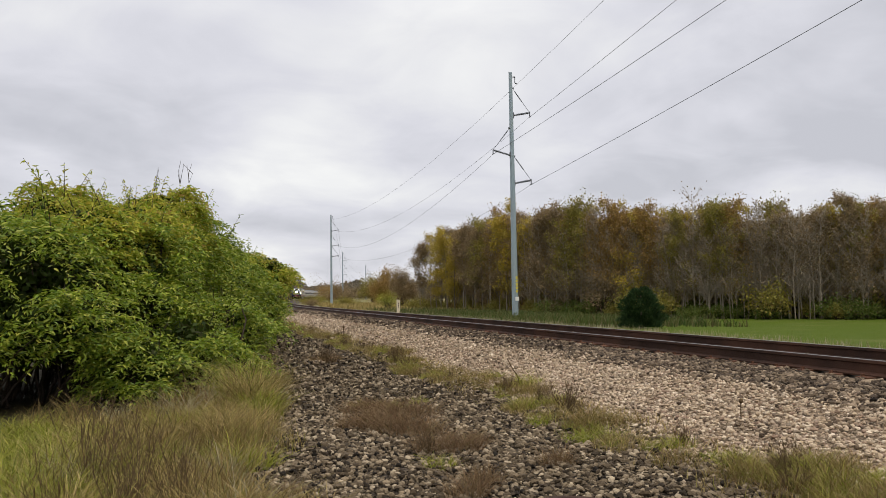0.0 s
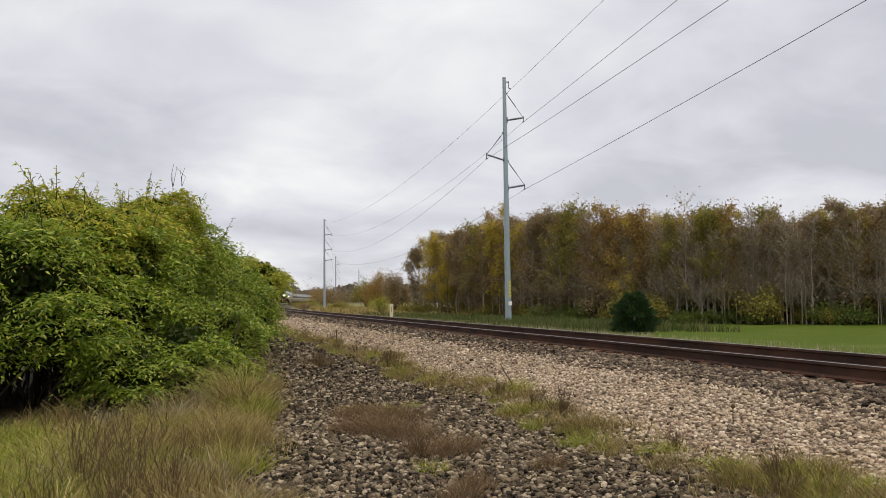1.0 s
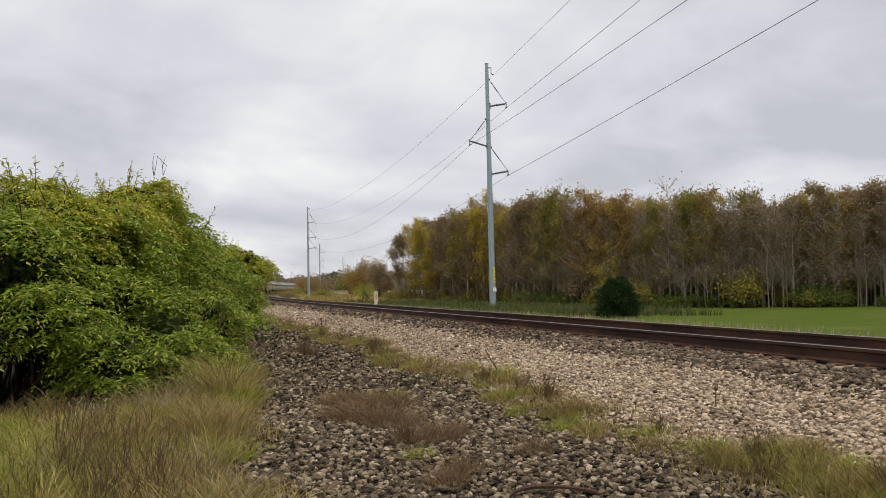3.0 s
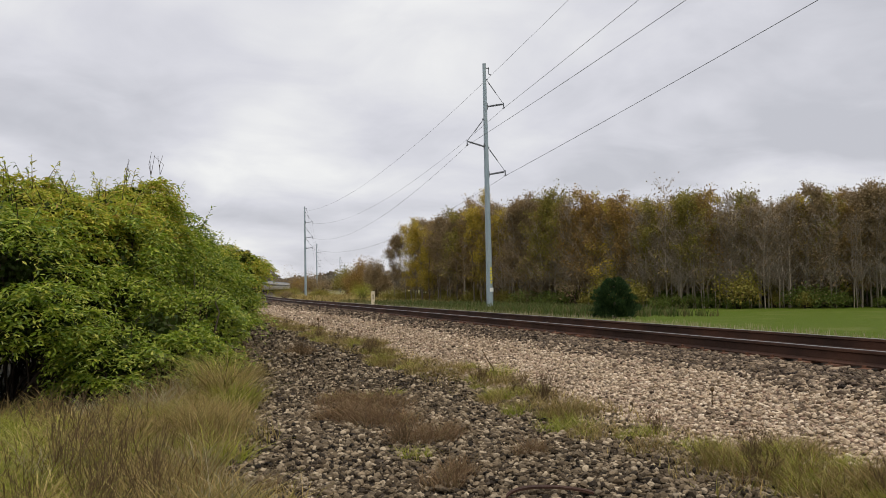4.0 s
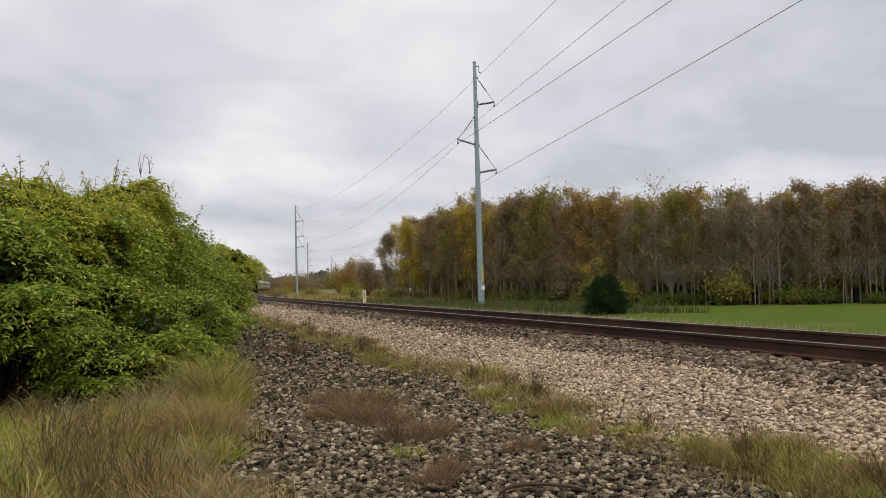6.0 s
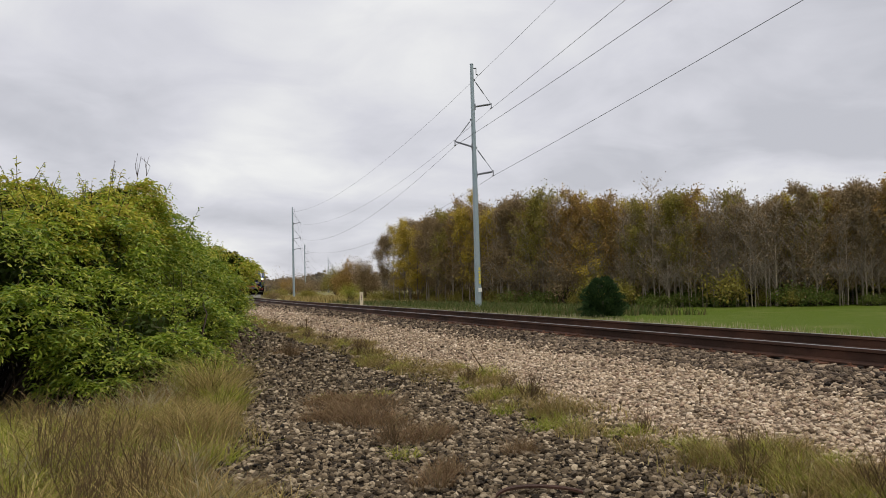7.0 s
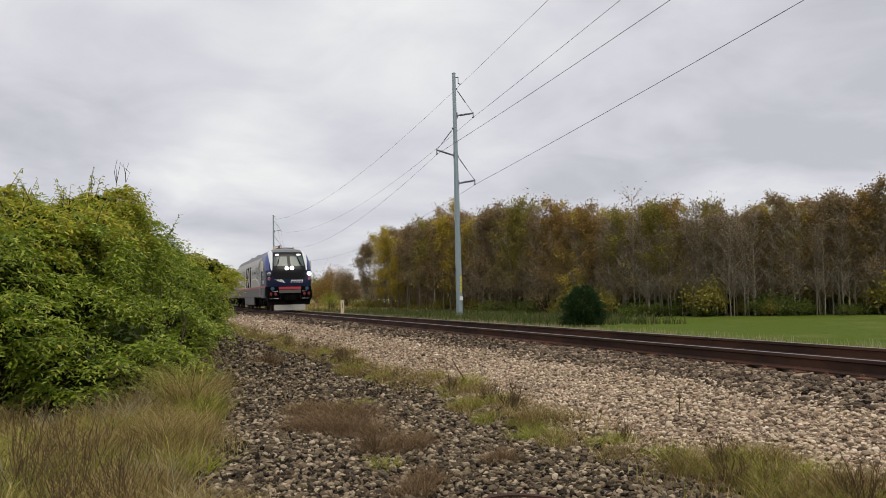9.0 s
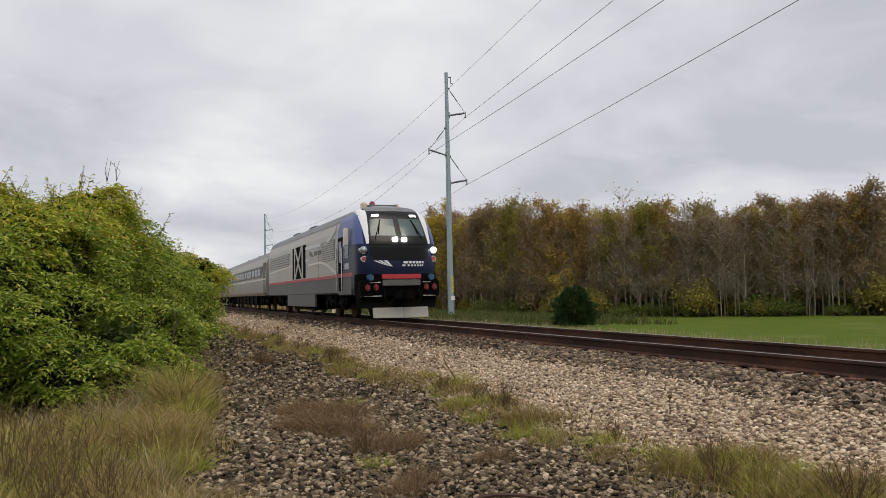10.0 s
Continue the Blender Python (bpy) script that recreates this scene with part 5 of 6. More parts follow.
    # Emblem and lettering as plain shapes.
    for i in range(3):
        nose_part("emblem_bar", M["stripe"], (lambda b, i=i: 0.075 + 0.012 * i + (0.30 + 0.36 * i) * (b - 1.88)), (lambda b, i=i: 0.085 + 0.012 * i + (0.55 + 0.36 * i) * (b - 1.88)), 1.88, 2.09, 0.014, th, "white emblem stroke", 4, 6)
    for i in range(6):
        nose_part("letter_bar", M["stripe"], -0.30 + 0.050 * i, -0.262 + 0.050 * i, 1.98, 2.06, 0.014, th, "", 3, 3)
    for i in range(7):
        nose_part("letter_bar", M["stripe"], -0.29 + 0.044 * i, -0.268 + 0.044 * i, 1.88, 1.94, 0.014, th, "", 3, 3)
    nose_part("lower_front", M["black"], -0.98, 0.98, 0.9, 1.62, 0.014, th, "black lower front panel", 24, 6)
    # Bumper, hoses, coupler, pilot and plough.
    block("front_beam", M["black"], (-1.46, 1.46, -1.1, -0.10, 0.80, 1.42), th, "black buffer beam", 0.05)
    block("red_bar", M["red"], (-0.72, 0.72, -0.12, 0.06, 1.44, 1.61), th, "red front bar")
    block("step_panel", M["skirt"], (-0.70, 0.70, -0.14, 0.04, 1.20, 1.42), th, "grey step panel")
    for s in (1, -1):
        disc("jumper_cover", M["cyan"], (s * 1.12, 0.03, 1.50), 0.115, th, "blue round jumper socket", 0.3)
        for k in (0, 1):
            block("hose_head", M["hose_red"], (s * (0.93 + 0.30 * k) - 0.08, s * (0.93 + 0.30 * k) + 0.08, -0.10, 0.06, 1.03, 1.27), th, "red hose head", 0.05)
        for a, b in (((s * 0.78, 0.05, 1.32), (s * 1.40, -0.25, 1.32)), ((s * 0.76, 0.10, 0.84), (s * 1.42, -0.22, 0.84))):
            bm = bmesh.new()
            rod(bm, a, b, 0.022)
            part("grab_rail", bm_data("grab_rail", bm, M["chrome"]), th, "bright grab rail")
        bm = bmesh.new()
        pts = [Vector((s * 0.62, 0.0, 1.10)), Vector((s * 0.66, 0.16, 0.75)), Vector((s * 0.52, 0.18, 0.55)), Vector((s * 0.36, 0.12, 0.72))]
        for a, b in zip(pts, pts[1:]):
            rod(bm, a, b, 0.03, 0.03, 8)
        part("air_hose", bm_data("air_hose", bm, M["black"]), th, "black air hose")
    bm = bmesh.new()
    box(bm, -0.22, 0.22, -0.3, 0.28, 0.68, 1.05, 0.05)
    box(bm, -0.34, 0.05, 0.20, 0.52, 0.66, 1.04, 0.07)
    box(bm, 0.10, 0.36, 0.16, 0.42, 0.70, 1.0, 0.05)
    part("coupler", bm_data("coupler", bm, M["black"]), th, "black knuckle coupler")
    v = [(-1.42, -0.35, 0.80), (1.42, -0.35, 0.80), (1.42, -0.9, 0.80), (-1.42, -0.9, 0.80), (-1.30, -0.15, 0.42), (1.30, -0.15, 0.42), (1.38, -0.9, 0.42), (-1.38, -0.9, 0.42)]
    part("pilot", mesh_of("pilot", v, [(0, 1, 5, 4), (1, 2, 6, 5), (3, 0, 4, 7), (4, 5, 6, 7), (0, 3, 2, 1), (2, 3, 7, 6)], M["black"]), th, "black pilot")
    for s in (1, -1):
        v = [(0.01 * s, 0.16, 0.44), (1.02 * s, -0.16, 0.44), (1.02 * s, -0.08, 0.08), (0.01 * s, 0.26, 0.08), (0.01 * s, 0.10, 0.44), (1.02 * s, -0.22, 0.44), (1.02 * s, -0.14, 0.08), (0.01 * s, 0.20, 0.08)]
        part("plough_blade", mesh_of("plough_blade", v, [(0, 1, 2, 3), (4, 7, 6, 5), (0, 4, 5, 1), (3, 2, 6, 7), (1, 5, 6, 2), (0, 3, 7, 4)], M["plough"]), th, "worn silver plough blade")
    # Cab side door, window, mirror and number marks.
    for s in (1, -1):
        door = block("cab_door", M["black"], (*sorted((s * 1.47, s * 1.508)), -3.25, -2.55, 1.05, 3.10), th, "dark cab door", 0.01)
        block("door_window", M["coach_pane"], (*sorted((s * 1.50, s * 1.516)), -3.13, -2.68, 2.15, 2.95), door, "dark door window", 0.01)
        block("side_window", M["coach_pane"], (*sorted((s * 1.47, s * 1.510)), -2.40, -1.65, 2.25, 2.95), th, "dark cab side window", 0.01)
        block("mirror", M["cream_stripe"], (*sorted((s * 1.53, s * 1.68)), -1.72, -1.50, 2.70, 3.36), th, "cream mirror housing", 0.03)
        for y in (-3.36, -2.47):
            bm = bmesh.new()
            rod(bm, (s * 1.56, y, 1.05), (s * 1.56, y, 2.7), 0.02)
            part("handrail", bm_data("handrail", bm, M["chrome"]), th, "bright upright handrail")
        for k in range(4):
            block("number_bar", M["stripe"], (*sorted((s * 1.49, s * 1.506)), -1.75 - 0.16 * k, -1.64 - 0.16 * k, 1.86, 2.08), th, "", 0.0)
        for k in range(3):
            block("step", M["black"], (*sorted((s * 1.28, s * 1.50)), -3.2, -2.6, 0.36 + 0.24 * k, 0.40 + 0.24 * k), th, "", 0.0)
        block("cab_red_band", M["red"], (*sorted((s * 1.46, s * 1.512)), cab_y, -1.05, 1.58, 1.72), th, "red band", 0.0)
        block("cab_skirt", M["skirt"], (*sorted((s * 1.40, s * 1.506)), cab_y, -1.25, 0.92, 1.56), th, "grey lower cab panel", 0.01)
    # Body.
    y0, y1 = cab_y, -21.3
    hull(y1, y0, [(0.95, 1.40), (1.0, 1.475), (1.60, 1.475), (1.60, 0.2)], M["skirt"], "lower_body", th, "dark grey lower body")
    hull(y1, y0 - 0.002, [(1.60, 1.485)] + [(z, w - 0.015) for z, w in SECTION[2:5]], M["silver"], "body_side", th, "silver grey body side")
    hull(y1 + 0.02, y0 - 0.002, [(3.7, 1.0)] + [(z + 0.004, w) for z, w in SECTION[4:]], M["roof_grey"], "roof", th, "grey body roof")
    for s in (1, -1):
        X = s * 1.492
        block("red_band", M["red"], (*sorted((s * 1.47, X)), y1, y0, 1.585, 1.70), th, "thin red band along the side", 0.0)
        t = np.linspace(0, 1, 18)
        ribbon("side_swoosh", M["cream_stripe"], np.stack([y0 - 0.1 - 5.6 * t, 1.74 + 0.60 * np.sin(np.minimum(t * 2.6, 1.5)) ** 1.1 * (1 - 0.10 * t)], -1), 0.09, s * 1.524, th, "pale curved side stripe")
        ribbon("side_swoosh", M["cream_stripe"], np.stack([-9.3 - 0.0 * t - 11.5 * t, 2.55 - 0.28 * t], -1), 0.07, X, th, "pale side stripe")
        ribbon("upper_stripe", M["stripe"], np.stack([y0 - 0.15 - 2.2 * t, 3.62 - 0.62 * t ** 0.6], -1), 0.10, X, th, "pale upper stripe")
        ribbon("upper_stripe", M["stripe"], np.stack([y0 - 3.2 - 4.6 * t, 3.06 + 0.04 * t], -1), 0.12, s * 1.494, th, "pale upper stripe")
        # Intake louvres behind the cab.
        panel = block("louvre_panel", M["roof_grey"], (*sorted((s * 1.46, s * 1.488)), y0 - 3.0, y0 - 0.5, 2.30, 3.12), th, "louvred intake panel", 0.0)
        for k in range(9):
            block("louvre", M["silver"], (*sorted((s * 1.48, s * 1.515)), y0 - 2.95, y0 - 0.55, 2.33 + 0.087 * k, 2.385 + 0.087 * k), panel, "", 0.008)
        # Open bay with a crossed brace.
        bay = block("radiator_bay", M["black"], (*sorted((s * 1.40, s * 1.496)), -13.2, -9.9, 1.74, 3.28), th, "dark bay with a crossed brace", 0.0)
        block("bay_post", M["silver"], (*sorted((s * 1.45, s * 1.512)), -10.72, -10.45, 1.72, 3.30), bay, "", 0.0)
        block("bay_post", M["silver"], (*sorted((s * 1.45, s * 1.512)), -12.70, -12.50, 1.72, 3.30), bay, "", 0.0)
        for a, b in (((-10.75, 1.76), (-12.48, 3.26)), ((-10.75, 3.26), (-12.48, 1.76))):
            ribbon("cross_brace", M["silver"], [a, ((a[0] + b[0]) / 2, (a[1] + b[1]) / 2), b], 0.20, s * 1.515, bay)
        panel = block("rear_louvre_panel", M["roof_grey"], (*sorted((s * 1.46, s * 1.488)), -20.8, -14.2, 2.45, 3.1), th, "rear louvred panel", 0.0)
        for k in range(5):
            block("louvre", M["silver"], (*sorted((s * 1.48, s * 1.512)), -20.75, -14.25, 2.48 + 0.125 * k, 2.55 + 0.125 * k), panel, "", 0.008)
        for i in range(3):
            ribbon("side_emblem", M["skirt"], [(-8.05 - 0.12 * i, 2.62 + 0.07 * i), (-8.6 - 0.05 * i, 2.70 + 0.085 * i), (-9.0, 2.72 + 0.09 * i)], 0.05, s * 1.496, th, "dark emblem stroke")
        for i in range(6):
            block("letter_bar", M["skirt"], (*sorted((s * 1.48, s * 1.496)), -7.85 + 0.36 * i, -7.6 + 0.36 * i, 2.66, 2.84), th, "", 0.0)
        for y in (-7.0, -10.3, -13.4, -17.2):
            block("side_seam", M["skirt"], (*sorted((s * 1.47, s * 1.490)), y - 0.012, y + 0.012, 1.72, 3.0), th, "", 0.0)
    # Roof fittings.
    block("roof_hatch", M["roof_grey"], (-0.55, 0.55, -2.9, -2.15, 4.2, 4.315), th, "grey roof hatch", 0.03)
    block("antenna_box", M["cream"], (0.52, 0.74, -2.75, -2.45, 4.10, 4.42), th, "cream aerial box", 0.04)
    block("beacon", M["lens_red"], (0.26, 0.44, -2.55, -2.35, 4.2, 4.46), th, "red beacon", 0.04)
    block("horn", M["cream"], (-0.66, -0.54, -2.5, -2.2, 4.15, 4.36), th, "small roof horn", 0.03)
    for y in (-12.0, -16.5):
        block("roof_fan", M["roof_grey"], (-0.75, 0.75, y - 0.8, y + 0.8, 4.2, 4.30), th, "dark roof fan housing", 0.04)
    # Underside.
    for s in (1, -1):
        block("side_skirt", M["skirt"], (*sorted((s * 1.38, s * 1.472)), -14.9, -7.9, 0.42, 0.99), th, "dark grey side skirt between the bogies", 0.02)
    block("fuel_tank", M["black"], (-1.35, 1.35, -14.3, -8.8, 0.28, 0.96), th, "black fuel tank", 0.10)
    block("underframe", M["black"], (-1.2, 1.2, -21.2, -1.0, 0.82, 1.0), th, "black underframe", 0.02)
    bogie(th, -5.0, 0.559, 2.75, True)
    bogie(th, -17.6, 0.559, 2.75, True)
    block("rear_coupling", M["black"], (-0.25, 0.25, -21.75, -21.2, 0.62, 1.0), th, "black rear coupling", 0.04)
    block("gangway", M["black"], (-0.85, 0.85, -21.5, -21.28, 0.95, 3.4), th, "black gangway bellows", 0.04)
    return th


def passenger_coach():
    th = tagged(new("passenger_coach"), "silver ribbed passenger coach with dark windows and pale stripe", "railway coach", group="coaches of the train")
    L = 25.6
    sec = [(1.0, 1.40), (1.15, 1.49), (2.0, 1.52), (2.9, 1.47), (3.35, 1.30), (3.68, 0.98), (3.84, 0.5), (3.88, 0.02)]
    hull(-L, -0.35, sec[:5], M["coach"], "body", th, "stainless ribbed coach body")
    hull(-L + 0.05, -0.40, [(3.2, 1.0)] + [(z + 0.005, w + 0.01) for z, w in sec[4:]], M["roof_grey"], "roof", th, "grey coach roof")
    for s in (1, -1):
        band = block("window_band", M["skirt"], (*sorted((s * 1.40, s * 1.522)), -L + 1.6, -2.0, 2.12, 2.80), th, "grey window band", 0.01)
        for k in range(14):
            y = -3.0 - 1.52 * k
            block("window", M["coach_pane"], (*sorted((s * 1.45, s * 1.532)), y - 1.12, y, 2.22, 2.70), band, "dark tinted window", 0.02)
        block("pale_stripe", M["cream_stripe"], (*sorted((s * 1.45, s * 1.530)), -L + 0.1, -0.45, 1.95, 2.04), th, "cream stripe below the windows", 0.0)
        ribs = bmesh.new()
        for k in range(7):
            box(ribs, *sorted((s * 1.44, s * (1.512 + 0.003 * k))), -L + 0.2, -0.5, 1.20 + 0.10 * k, 1.255 + 0.10 * k)
        part("side_rib", bm_data("side_rib", ribs, M["coach"]), th, "fine ribs along the coach side")
        for y in (-1.1, -L + 0.75):
            block("coach_door", M["skirt"], (*sorted((s * 1.42, s * 1.526)), y - 0.42, y + 0.42, 1.05, 3.0), th, "grey coach door", 0.01)
    for k in range(6):
        y = -6.6 - 2.3 * k
        block("equipment_box", M["black"], (-1.35, 1.35, y - 0.9, y + 0.75, 0.38, 1.02), th, "black underfloor equipment box", 0.05)
    block("underframe", M["black"], (-1.25, 1.25, -L + 0.1, -0.5, 0.88, 1.02), th, "black underframe", 0.02)
    block("gangway", M["black"], (-0.7, 0.7, -0.36, -0.02, 1.0, 3.3), th, "black gangway", 0.03)
    for k in range(3):
        block("roof_vent", M["roof_grey"], (-0.45, 0.45, -5.5 - 7 * k, -4.3 - 7 * k, 3.85, 3.95), th, "grey roof vent", 0.02)
    bogie(th, -3.4, 0.46, 2.6, False)
    bogie(th, -L + 3.1, 0.46, 2.6, False)
    return th


loco = locomotive()
LAMPS = []
for s in (1, -1):
    p = nose(s * 0.60, 2.47, 0.0)
    # Half of the drum is lit; it turns once a second, the two sides in opposite phase.
    bm = bmesh.new()
    bmesh.ops.create_uvsphere(bm, u_segments=16, v_segments=10, radius=0.125)
    lamp = part("turning_lamp", bm_data("turning_lamp", bm, M["clear_lens"]), loco, "turning ditch lamp, lit on one half")
    lamp.data.materials.append(M["ditch"])
    for poly in lamp.data.polygons:
        poly.material_index = 1 if poly.center.y > 0.06 else 0
    LAMPS.append((lamp, (p[0], p[1] + 0.06, p[2]), 0.0 if s < 0 else 180.0))
coaches = [passenger_coach()]
for _ in range(5):
    coaches.append(copy_thing(coaches[0], Matrix.Identity(4)))
loco.scale = (0.965, 0.965, 0.965)
for car in coaches:
    car.scale = (0.97, 0.97, 0.97)


# ---- tufts, weeds and small things on the gravel ----
def tuft(label, mat, n, radius, height, width, lean, seed, droop=0.6, name="grass_tuft", group="tufts and weeds"):
    rng = np.random.default_rng(seed)
    n, width = int(n * 1.5), width * 0.62
    r, a = radius * np.sqrt(rng.random(n)), rng.random(n) * 6.283
    p = np.stack([r * np.cos(a), r * np.sin(a), np.full(n, -0.03)], -1)
    h = height * (0.4 + 0.75 * rng.random(n)) * (1.1 - 0.5 * (r / radius) ** 2)
    v, f = blades(p, h, np.full(n, lean), width * (0.6 + 0.8 * rng.random(n)), rng, droop)
    k = len(v) // n
    d = v.reshape(n, k, 3)
    up = np.clip(d[..., 2:3] / height, 0, 1.2)
    d = d + up ** 1.5 * (p[:, None] / radius) * np.array([1, 1, 0]) * lean * height * 0.6
    th = new(name, fast_mesh(name, d.reshape(-1, 3), f, mat))
    return tagged(th, label, "grass", group=group)


def dead_weed(label, seed, height, mat, n=14, spread=0.35):
    """A bare branching weed: upright wiry stems with short side twigs and seed heads."""
    rng = np.random.default_rng(seed)
    paths, radii = [], []
    for i in range(n):
        a, e = rng.random() * 6.283, rng.random()
        end = np.array([math.cos(a) * spread * e, math.sin(a) * spread * e, height * (0.6 + 0.5 * rng.random())])
        t = np.linspace(0, 1, 6)[:, None]
        p = t * end + rng.normal(size=(6, 3)) * 0.012 * t + np.array([0, 0, -0.03])
        paths.append(p)
        radii.append(np.linspace(0.0026, 0.0012, 6))
        for j in range(6):
            s = 0.35 + 0.6 * rng.random()
            b = p[0] + (p[-1] - p[0]) * s
            q = rng.normal(size=3) * 0.06 * height
            q[2] = abs(q[2]) + 0.10 * height
            paths.append(np.stack([b, b + q * 0.5, b + q]))
            radii.append(np.array([0.0016, 0.0014, 0.0024]))
    v, f = tubes(paths, radii, 3)
    return tagged(new("dead_weed", fast_mesh("dead_weed", v, f, mat)), label, "weed", group="tufts and weeds")


M["weed_dark"] = material("dark_dead_stem", (0.085, 0.056, 0.03), 0.9, 0, 0.4, 6, tint=(0.14, 0.095, 0.045))
M["grass_rust"] = material("rusty_dead_grass", (0.2, 0.1, 0.05), 0.8, 0, 0.3, 1.0, colors=[(0.12, 0.072, 0.038), (0.22, 0.135, 0.07), (0.10, 0.065, 0.035), (0.30, 0.20, 0.11), (0.13, 0.11, 0.04)], leaf=True)
M["green_bright"] = material("fresh_green_blade", (0.2, 0.3, 0.03), 0.6, 0, 0.3, 1.0, colors=[(0.16, 0.21, 0.02), (0.30, 0.33, 0.04), (0.22, 0.27, 0.03), (0.40, 0.36, 0.09)], leaf=True)


def scatter(kinds, spots, rng, s0=0.7, s1=1.25):
    """kinds: things already built; the first spot of each takes the thing itself, the others copies."""
    fresh = set(range(len(kinds)))
    for x, y, k in spots:
        turn, s = rng.random() * 6.283, s0 + (s1 - s0) * rng.random()
        if k in fresh:
            fresh.discard(k)
            put(kinds[k], x, y, turn, s)
        else:
            put_copy(kinds[k], x, y, turn, s)
    for k in fresh:
        bpy.data.objects.remove(kinds[k])


rng = np.random.default_rng(77)
# Verge between the bush and the gravel.
verge_kinds = [
    tuft("tuft of long green and yellow grass", M["grass_green"], 250, 0.32, 0.38, 0.0062, 1.0, 201, 0.9),
    tuft("tuft of arching straw-coloured grass", M["grass_dry"], 260, 0.28, 0.44, 0.0052, 0.9, 202, 0.9),
    tuft("tuft of upright reddish brown dead grass", M["grass_weed"], 150, 0.24, 0.48, 0.005, 0.5, 203),
    tuft("tuft of pale bleached grass", M["grass_pale"], 120, 0.22, 0.50, 0.006, 0.8, 204, 0.9),
    tuft("tuft of fresh green grass", M["green_bright"], 200, 0.24, 0.30, 0.006, 1.1, 205, 0.9),
    dead_weed("dark bare branching weed in the grass", 206, 0.66, M["weed_dark"], 14, 0.30),
]
spots = []
for i in range(140):
    y = 6.8 + 10.5 * rng.random() ** 1.2
    u = 7.9 + 4.2 * rng.random() + 0.3 * math.sin(y * 0.9)
    p = beside(y, u)
    if p[1] > 9.4 and p[0] < -3.4:
        continue
    if u > 9.5:
        k = int(rng.choice([0, 0, 4, 1, 4, 4, 0]))
    else:
        k = int(rng.choice([1, 1, 1, 4, 0, 3, 1, 0, 3, 2]))
    spots.append((p[0], p[1], k))
for i in range(32):
    y = 15 + 22 * rng.random()
    p = beside(y, 7.0 + 1.3 * rng.random())
    spots.append((p[0], p[1], int(rng.choice([1, 2, 2, 3, 5]))))
for x, y in ((-2.75, 6.3), (-2.3, 6.1), (-2.9, 7.2), (-2.1, 5.3), (-1.85, 5.6), (-2.25, 5.7), (-1.95, 5.0), (-2.5, 5.2), (-1.7, 5.2)):
    spots.append((x, y, 5))
for x, y, k in ((-1.75, 6.3, 2), (-1.6, 5.7, 2), (-1.9, 6.9, 3), (-2.1, 7.6, 2), (-2.3, 8.3, 2), (-1.45, 5.2, 3), (-2.2, 6.5, 1), (-2.6, 8.9, 1), (-3.2, 9.6, 2), (-3.7, 10.1, 2), (-4.2, 10.3, 3), (-4.7, 10.2, 2), (-3.4, 9.0, 1), (-3.1, 10.4, 2), (-3.5, 10.9, 2), (-3.9, 10.8, 1), (-4.4, 9.7, 2), (-5.0, 9.9, 2), (-3.3, 11.4, 3)):
    spots.append((x, y, k))
scatter(verge_kinds, spots, rng)

# Big pale tussock at the corner of the bush.
for x, y, s, h, k in ((-2.62, 10.9, 0.34, 0.95, 0), (-2.95, 11.6, 0.30, 0.9, 1), (-2.35, 10.4, 0.25, 0.55, 1)):
    put(tuft("large arching tussock of straw and green grass", M["grass_green"] if k else M["grass_dry"], 520, s, h * 0.95, 0.0062, 0.8, 210 + int(10 * y), 0.8, "grass_tussock"), x, y)

# Strip of weeds between the dark and the pale gravel.
strip_kinds = [
    tuft("small tuft of mixed green and dry grass", M["grass_green"], 170, 0.24, 0.26, 0.005, 0.9, 221),
    tuft("small tuft of dry grass", M["grass_dry"], 190, 0.26, 0.28, 0.004, 0.8, 222),
    tuft("small reddish brown weed tuft", M["grass_weed"], 230, 0.28, 0.26, 0.0035, 0.7, 223),
    tuft("small bright green grass tuft", M["green_bright"], 120, 0.18, 0.20, 0.0045, 1.0, 224),
    dead_weed("low dark wiry weed", 225, 0.34, M["weed_dark"], 22, 0.28),
]
spots = []
for i in range(290):
    y = 6.0 + 41 * rng.random() ** 1.7
    u = 3.8 + 0.75 * rng.random() + 0.18 * math.sin(y * 0.8) + 0.008 * (y - 10)
    p = beside(y, u)
    near = y < 14
    k = int(rng.choice([0, 0, 1, 1, 2, 2, 3, 3, 1, 0, 2, 4] if near else [0, 1, 2, 2, 1, 2, 4]))
    spots.append((p[0], p[1], k))
scatter(strip_kinds, spots, rng, 0.5, 1.05)

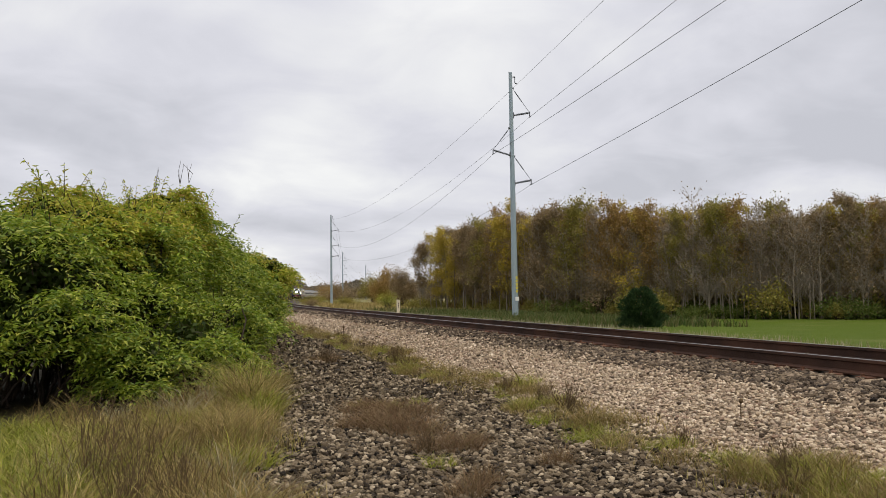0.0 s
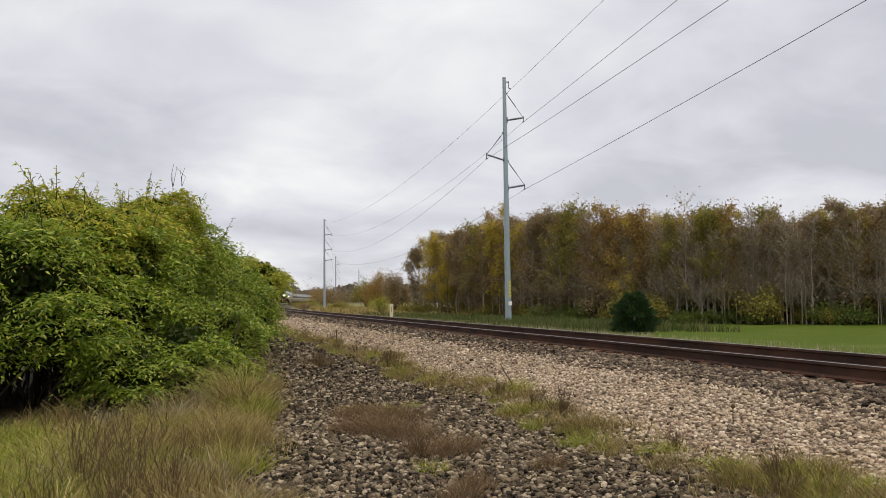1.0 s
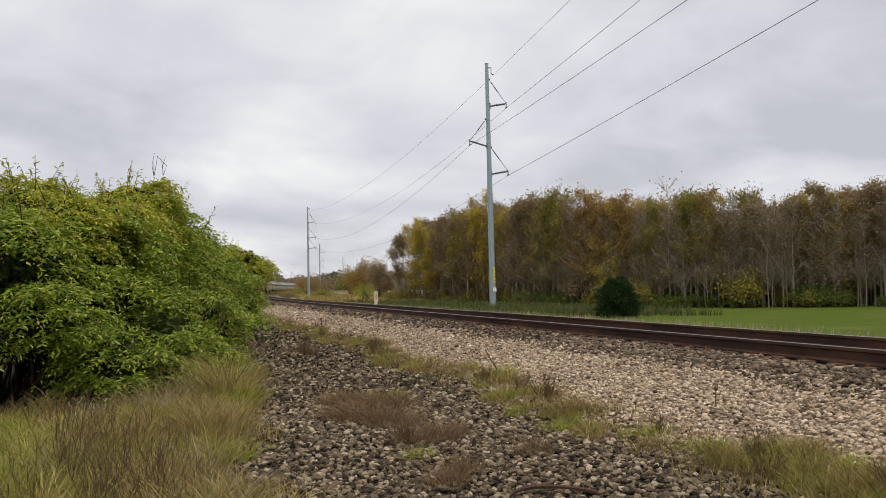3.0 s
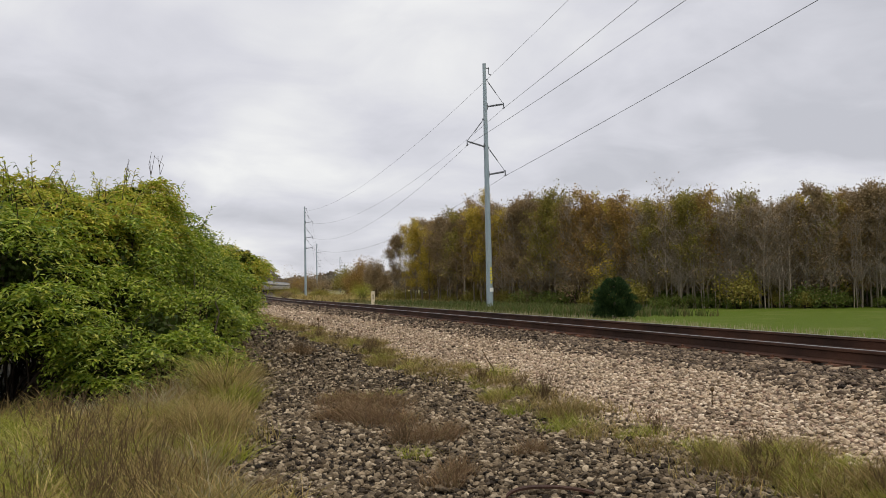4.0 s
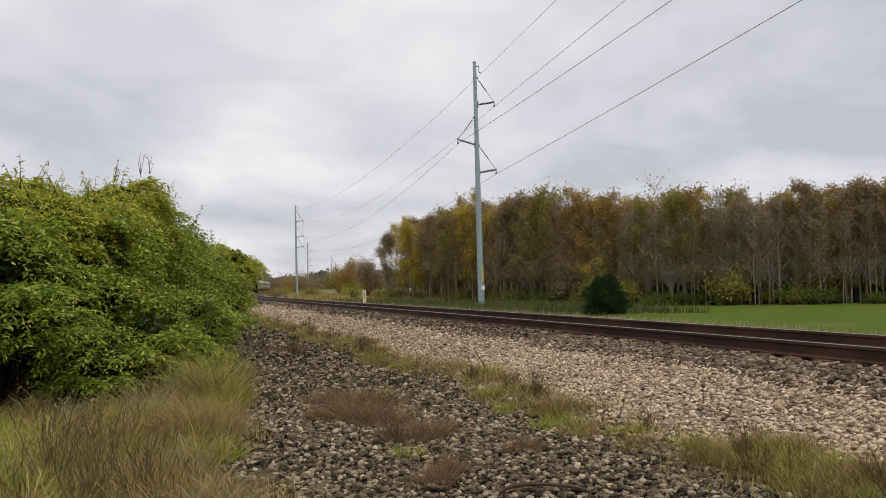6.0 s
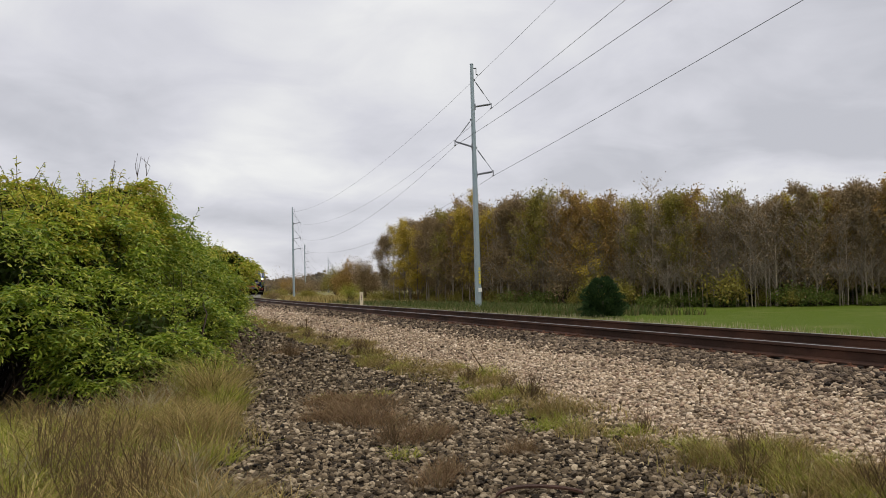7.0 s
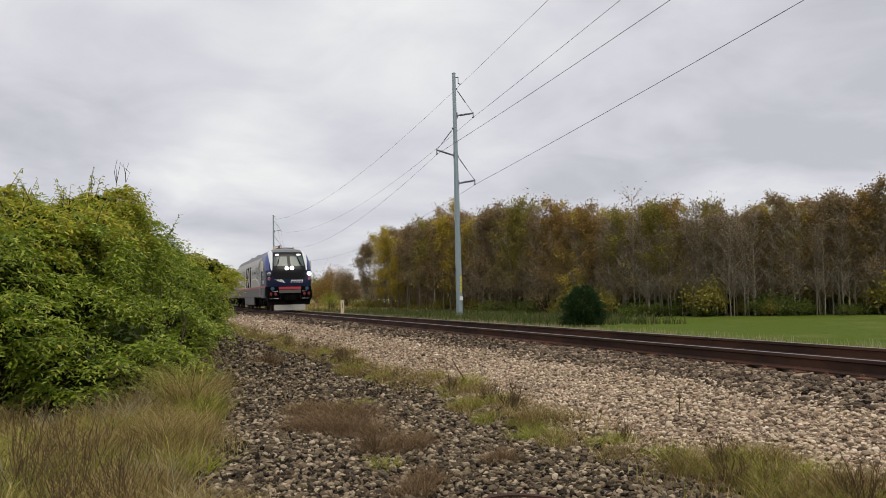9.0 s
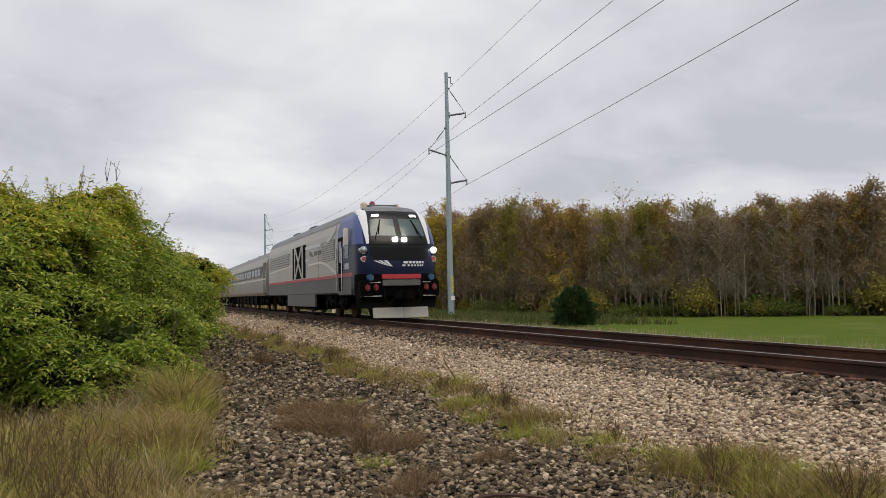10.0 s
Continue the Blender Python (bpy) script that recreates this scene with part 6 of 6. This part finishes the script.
# Single clumps out on the dark gravel.
clump_kinds = [
    tuft("flattened clump of brown weeds on the gravel", M["grass_rust"], 640, 0.42, 0.32, 0.0048, 1.2, 231, 1.0, "weed_clump"),
    tuft("clump of green and dry grass on the gravel", M["grass_green"], 150, 0.22, 0.20, 0.004, 0.9, 232, 0.7, "weed_clump"),
    tuft("rust-pink dry grass tuft on the gravel", M["grass_rust"], 240, 0.18, 0.26, 0.0035, 0.9, 233, 0.7, "weed_clump"),
    dead_weed("dark dead weed on the gravel", 234, 0.42, M["weed_dark"], 26, 0.32),
]
scatter(clump_kinds, [(-0.85, 9.6, 0), (-0.55, 10.3, 0), (-1.0, 10.8, 0), (-0.45, 9.2, 0), (-0.65, 10.9, 1), (-1.15, 11.2, 1), (-0.35, 11.3, 1),
                      (0.16, 6.3, 2), (0.30, 6.7, 2), (-0.05, 7.3, 1), (0.0, 8.2, 0), (-0.15, 7.9, 3), (-2.75, 19.0, 3), (-2.6, 18.3, 3), (-2.9, 19.6, 0),
                      (0.35, 8.6, 2), (1.25, 10.6, 3), (1.5, 9.8, 3), (1.0, 7.2, 2), (-1.2, 6.1, 2), (-2.9, 24.0, 3), (0.9, 12.0, 3)], rng, 0.75, 1.15)


def stake(name, label, pts, r0, r1, mat, x, y, knob=0.0):
    paths, radii = [np.array(pts, float)], [np.linspace(r0, r1, len(pts))]
    if knob:
        top = np.array(pts[-1], float)
        paths.append(top + np.array([(0, 0, -knob), (0, 0, -knob * 0.4), (0, 0, knob * 0.4), (0, 0, knob)]))
        radii.append(np.array([r1, knob * 0.8, knob * 0.8, 0.004]))
    v, f = tubes(paths, radii, 8)
    th = tagged(new(name, fast_mesh(name, v, f, mat, True)), label, name.replace("_", " "))
    put(th, x, y)
    return th


stake("short_stake", "short dark stake with a knobbed top in the gravel", [(0, 0, -0.1), (0.005, 0, 0.2), (0.0, 0, 0.42)], 0.018, 0.016, M["weed_dark"], -3.42, 27.6, 0.045)
stake("dry_twig", "bare dark twig leaning out of the weeds", [(0.08, 0, -0.05), (0.02, 0, 0.14), (-0.06, 0.02, 0.26), (-0.13, 0.02, 0.40)], 0.014, 0.005, M["weed_dark"], 1.12, 12.5)
stake("thistle_head", "dried dark thistle head on a thin stalk", [(0, 0, -0.05), (0.0, 0, 0.08), (0.004, 0, 0.17)], 0.006, 0.005, M["weed_dark"], 3.02, 8.25, 0.028)

# Rusty strap bent in an arc over the stones.
v, f = [], []
for i in range(25):
    a = math.pi * i / 24
    c = Vector((-0.34 * math.cos(a), 0.05 * math.sin(2 * a), 0.10 * math.sin(a) ** 0.8 - 0.02))
    for dy, dz in ((-0.02, 0.006), (0.02, 0.010), (0.02, -0.006), (-0.02, -0.010)):
        v.append((c.x, c.y + dy, c.z + dz))
for i in range(24):
    f += [(4 * i + j, 4 * i + (j + 1) % 4, 4 * i + 4 + (j + 1) % 4, 4 * i + 4 + j) for j in range(4)]
strap = tagged(new("steel_strap", mesh_of("steel_strap", v, f, M["rust"])), "rusty steel strap bent in an arc on the gravel", "strap")
put(strap, 0.94, 5.82)

# ---- ties and plates of the track, nearest first ----
bm = bmesh.new()
box(bm, -1.30, 1.30, -0.115, 0.115, -0.20, 0.0, 0.012)
tie_me = bm_data("tie", bm, M["tie"])
bm = bmesh.new()
box(bm, -0.20, 0.20, -0.095, 0.095, -0.002, 0.022, 0.006)
for sx, sy in ((-0.13, 0.05), (0.13, -0.05), (0.13, 0.05)):
    box(bm, sx - 0.018, sx + 0.018, sy - 0.015, sy + 0.015, 0.02, 0.055)
plate_me = bm_data("tie_plate", bm, M["plate"])
rng = np.random.default_rng(5)
y = 3.0
for i in range(150):
    s = float(track_slope(y))
    c = beside(np.array([y]), np.array([0.0]))[0]
    m = Matrix.Translation((c[0], c[1], 0.488 + rng.normal() * 0.006)) @ Matrix.Rotation(math.atan(-s), 4, "Z")
    part("tie", tie_me, track, "", m @ Matrix.Rotation(rng.normal() * 0.012, 4, "Z"))
    for side in (1, -1):
        part("tie_plate", plate_me, track, "", m @ Matrix.Translation((side * GAUGE_HALF, 0, 0.004)))
    y += 0.505 * 0.961

# ---- how the train runs ----
SPEED, FRONT_END = 24.9, 27.35
run_y = np.linspace(0, 520, 5201)
run_s = np.concatenate([[0], np.cumsum(np.hypot(np.diff(track_x(run_y)), np.diff(run_y)))])


def on_track(s):
    y = float(np.interp(s, run_s, run_y))
    return Vector((float(track_x(y)), y, RAIL_TOP))


def car_pose(front_s, ahead, behind):
    """The pose of a car whose front is at front_s, from the points of the track under its two bogies."""
    a, b = on_track(front_s + ahead), on_track(front_s + behind)
    d = (a - b).normalized()
    return Matrix.Translation(a + d * ahead) @ Matrix.Rotation(math.atan2(-d.x, d.y), 4, "Z")


def motions():
    end_s = float(np.interp(FRONT_END, run_y, run_s))
    times = [0.5 * i for i in range(21)]
    walk(loco, [(t, car_pose(end_s + SPEED * (10.0 - t), 4.8, 17.0)) for t in times])
    for k, car in enumerate(coaches):
        at = 21.0 + 25.0 * k
        walk(car, [(t, car_pose(end_s + SPEED * (10.0 - t) + at, 3.3, 21.8)) for t in times])
    for lamp, at, phase in LAMPS:
        walk(lamp, [(i / 6, pose(*at, 0, 0, phase + 60.0 * i)) for i in range(61)])
    for wheel, at, r in WHEELS:
        walk(wheel, [(i / 30, pose(*at, -math.degrees(SPEED * i / 30 / r), 0, 0)) for i in range(301)])


motions()
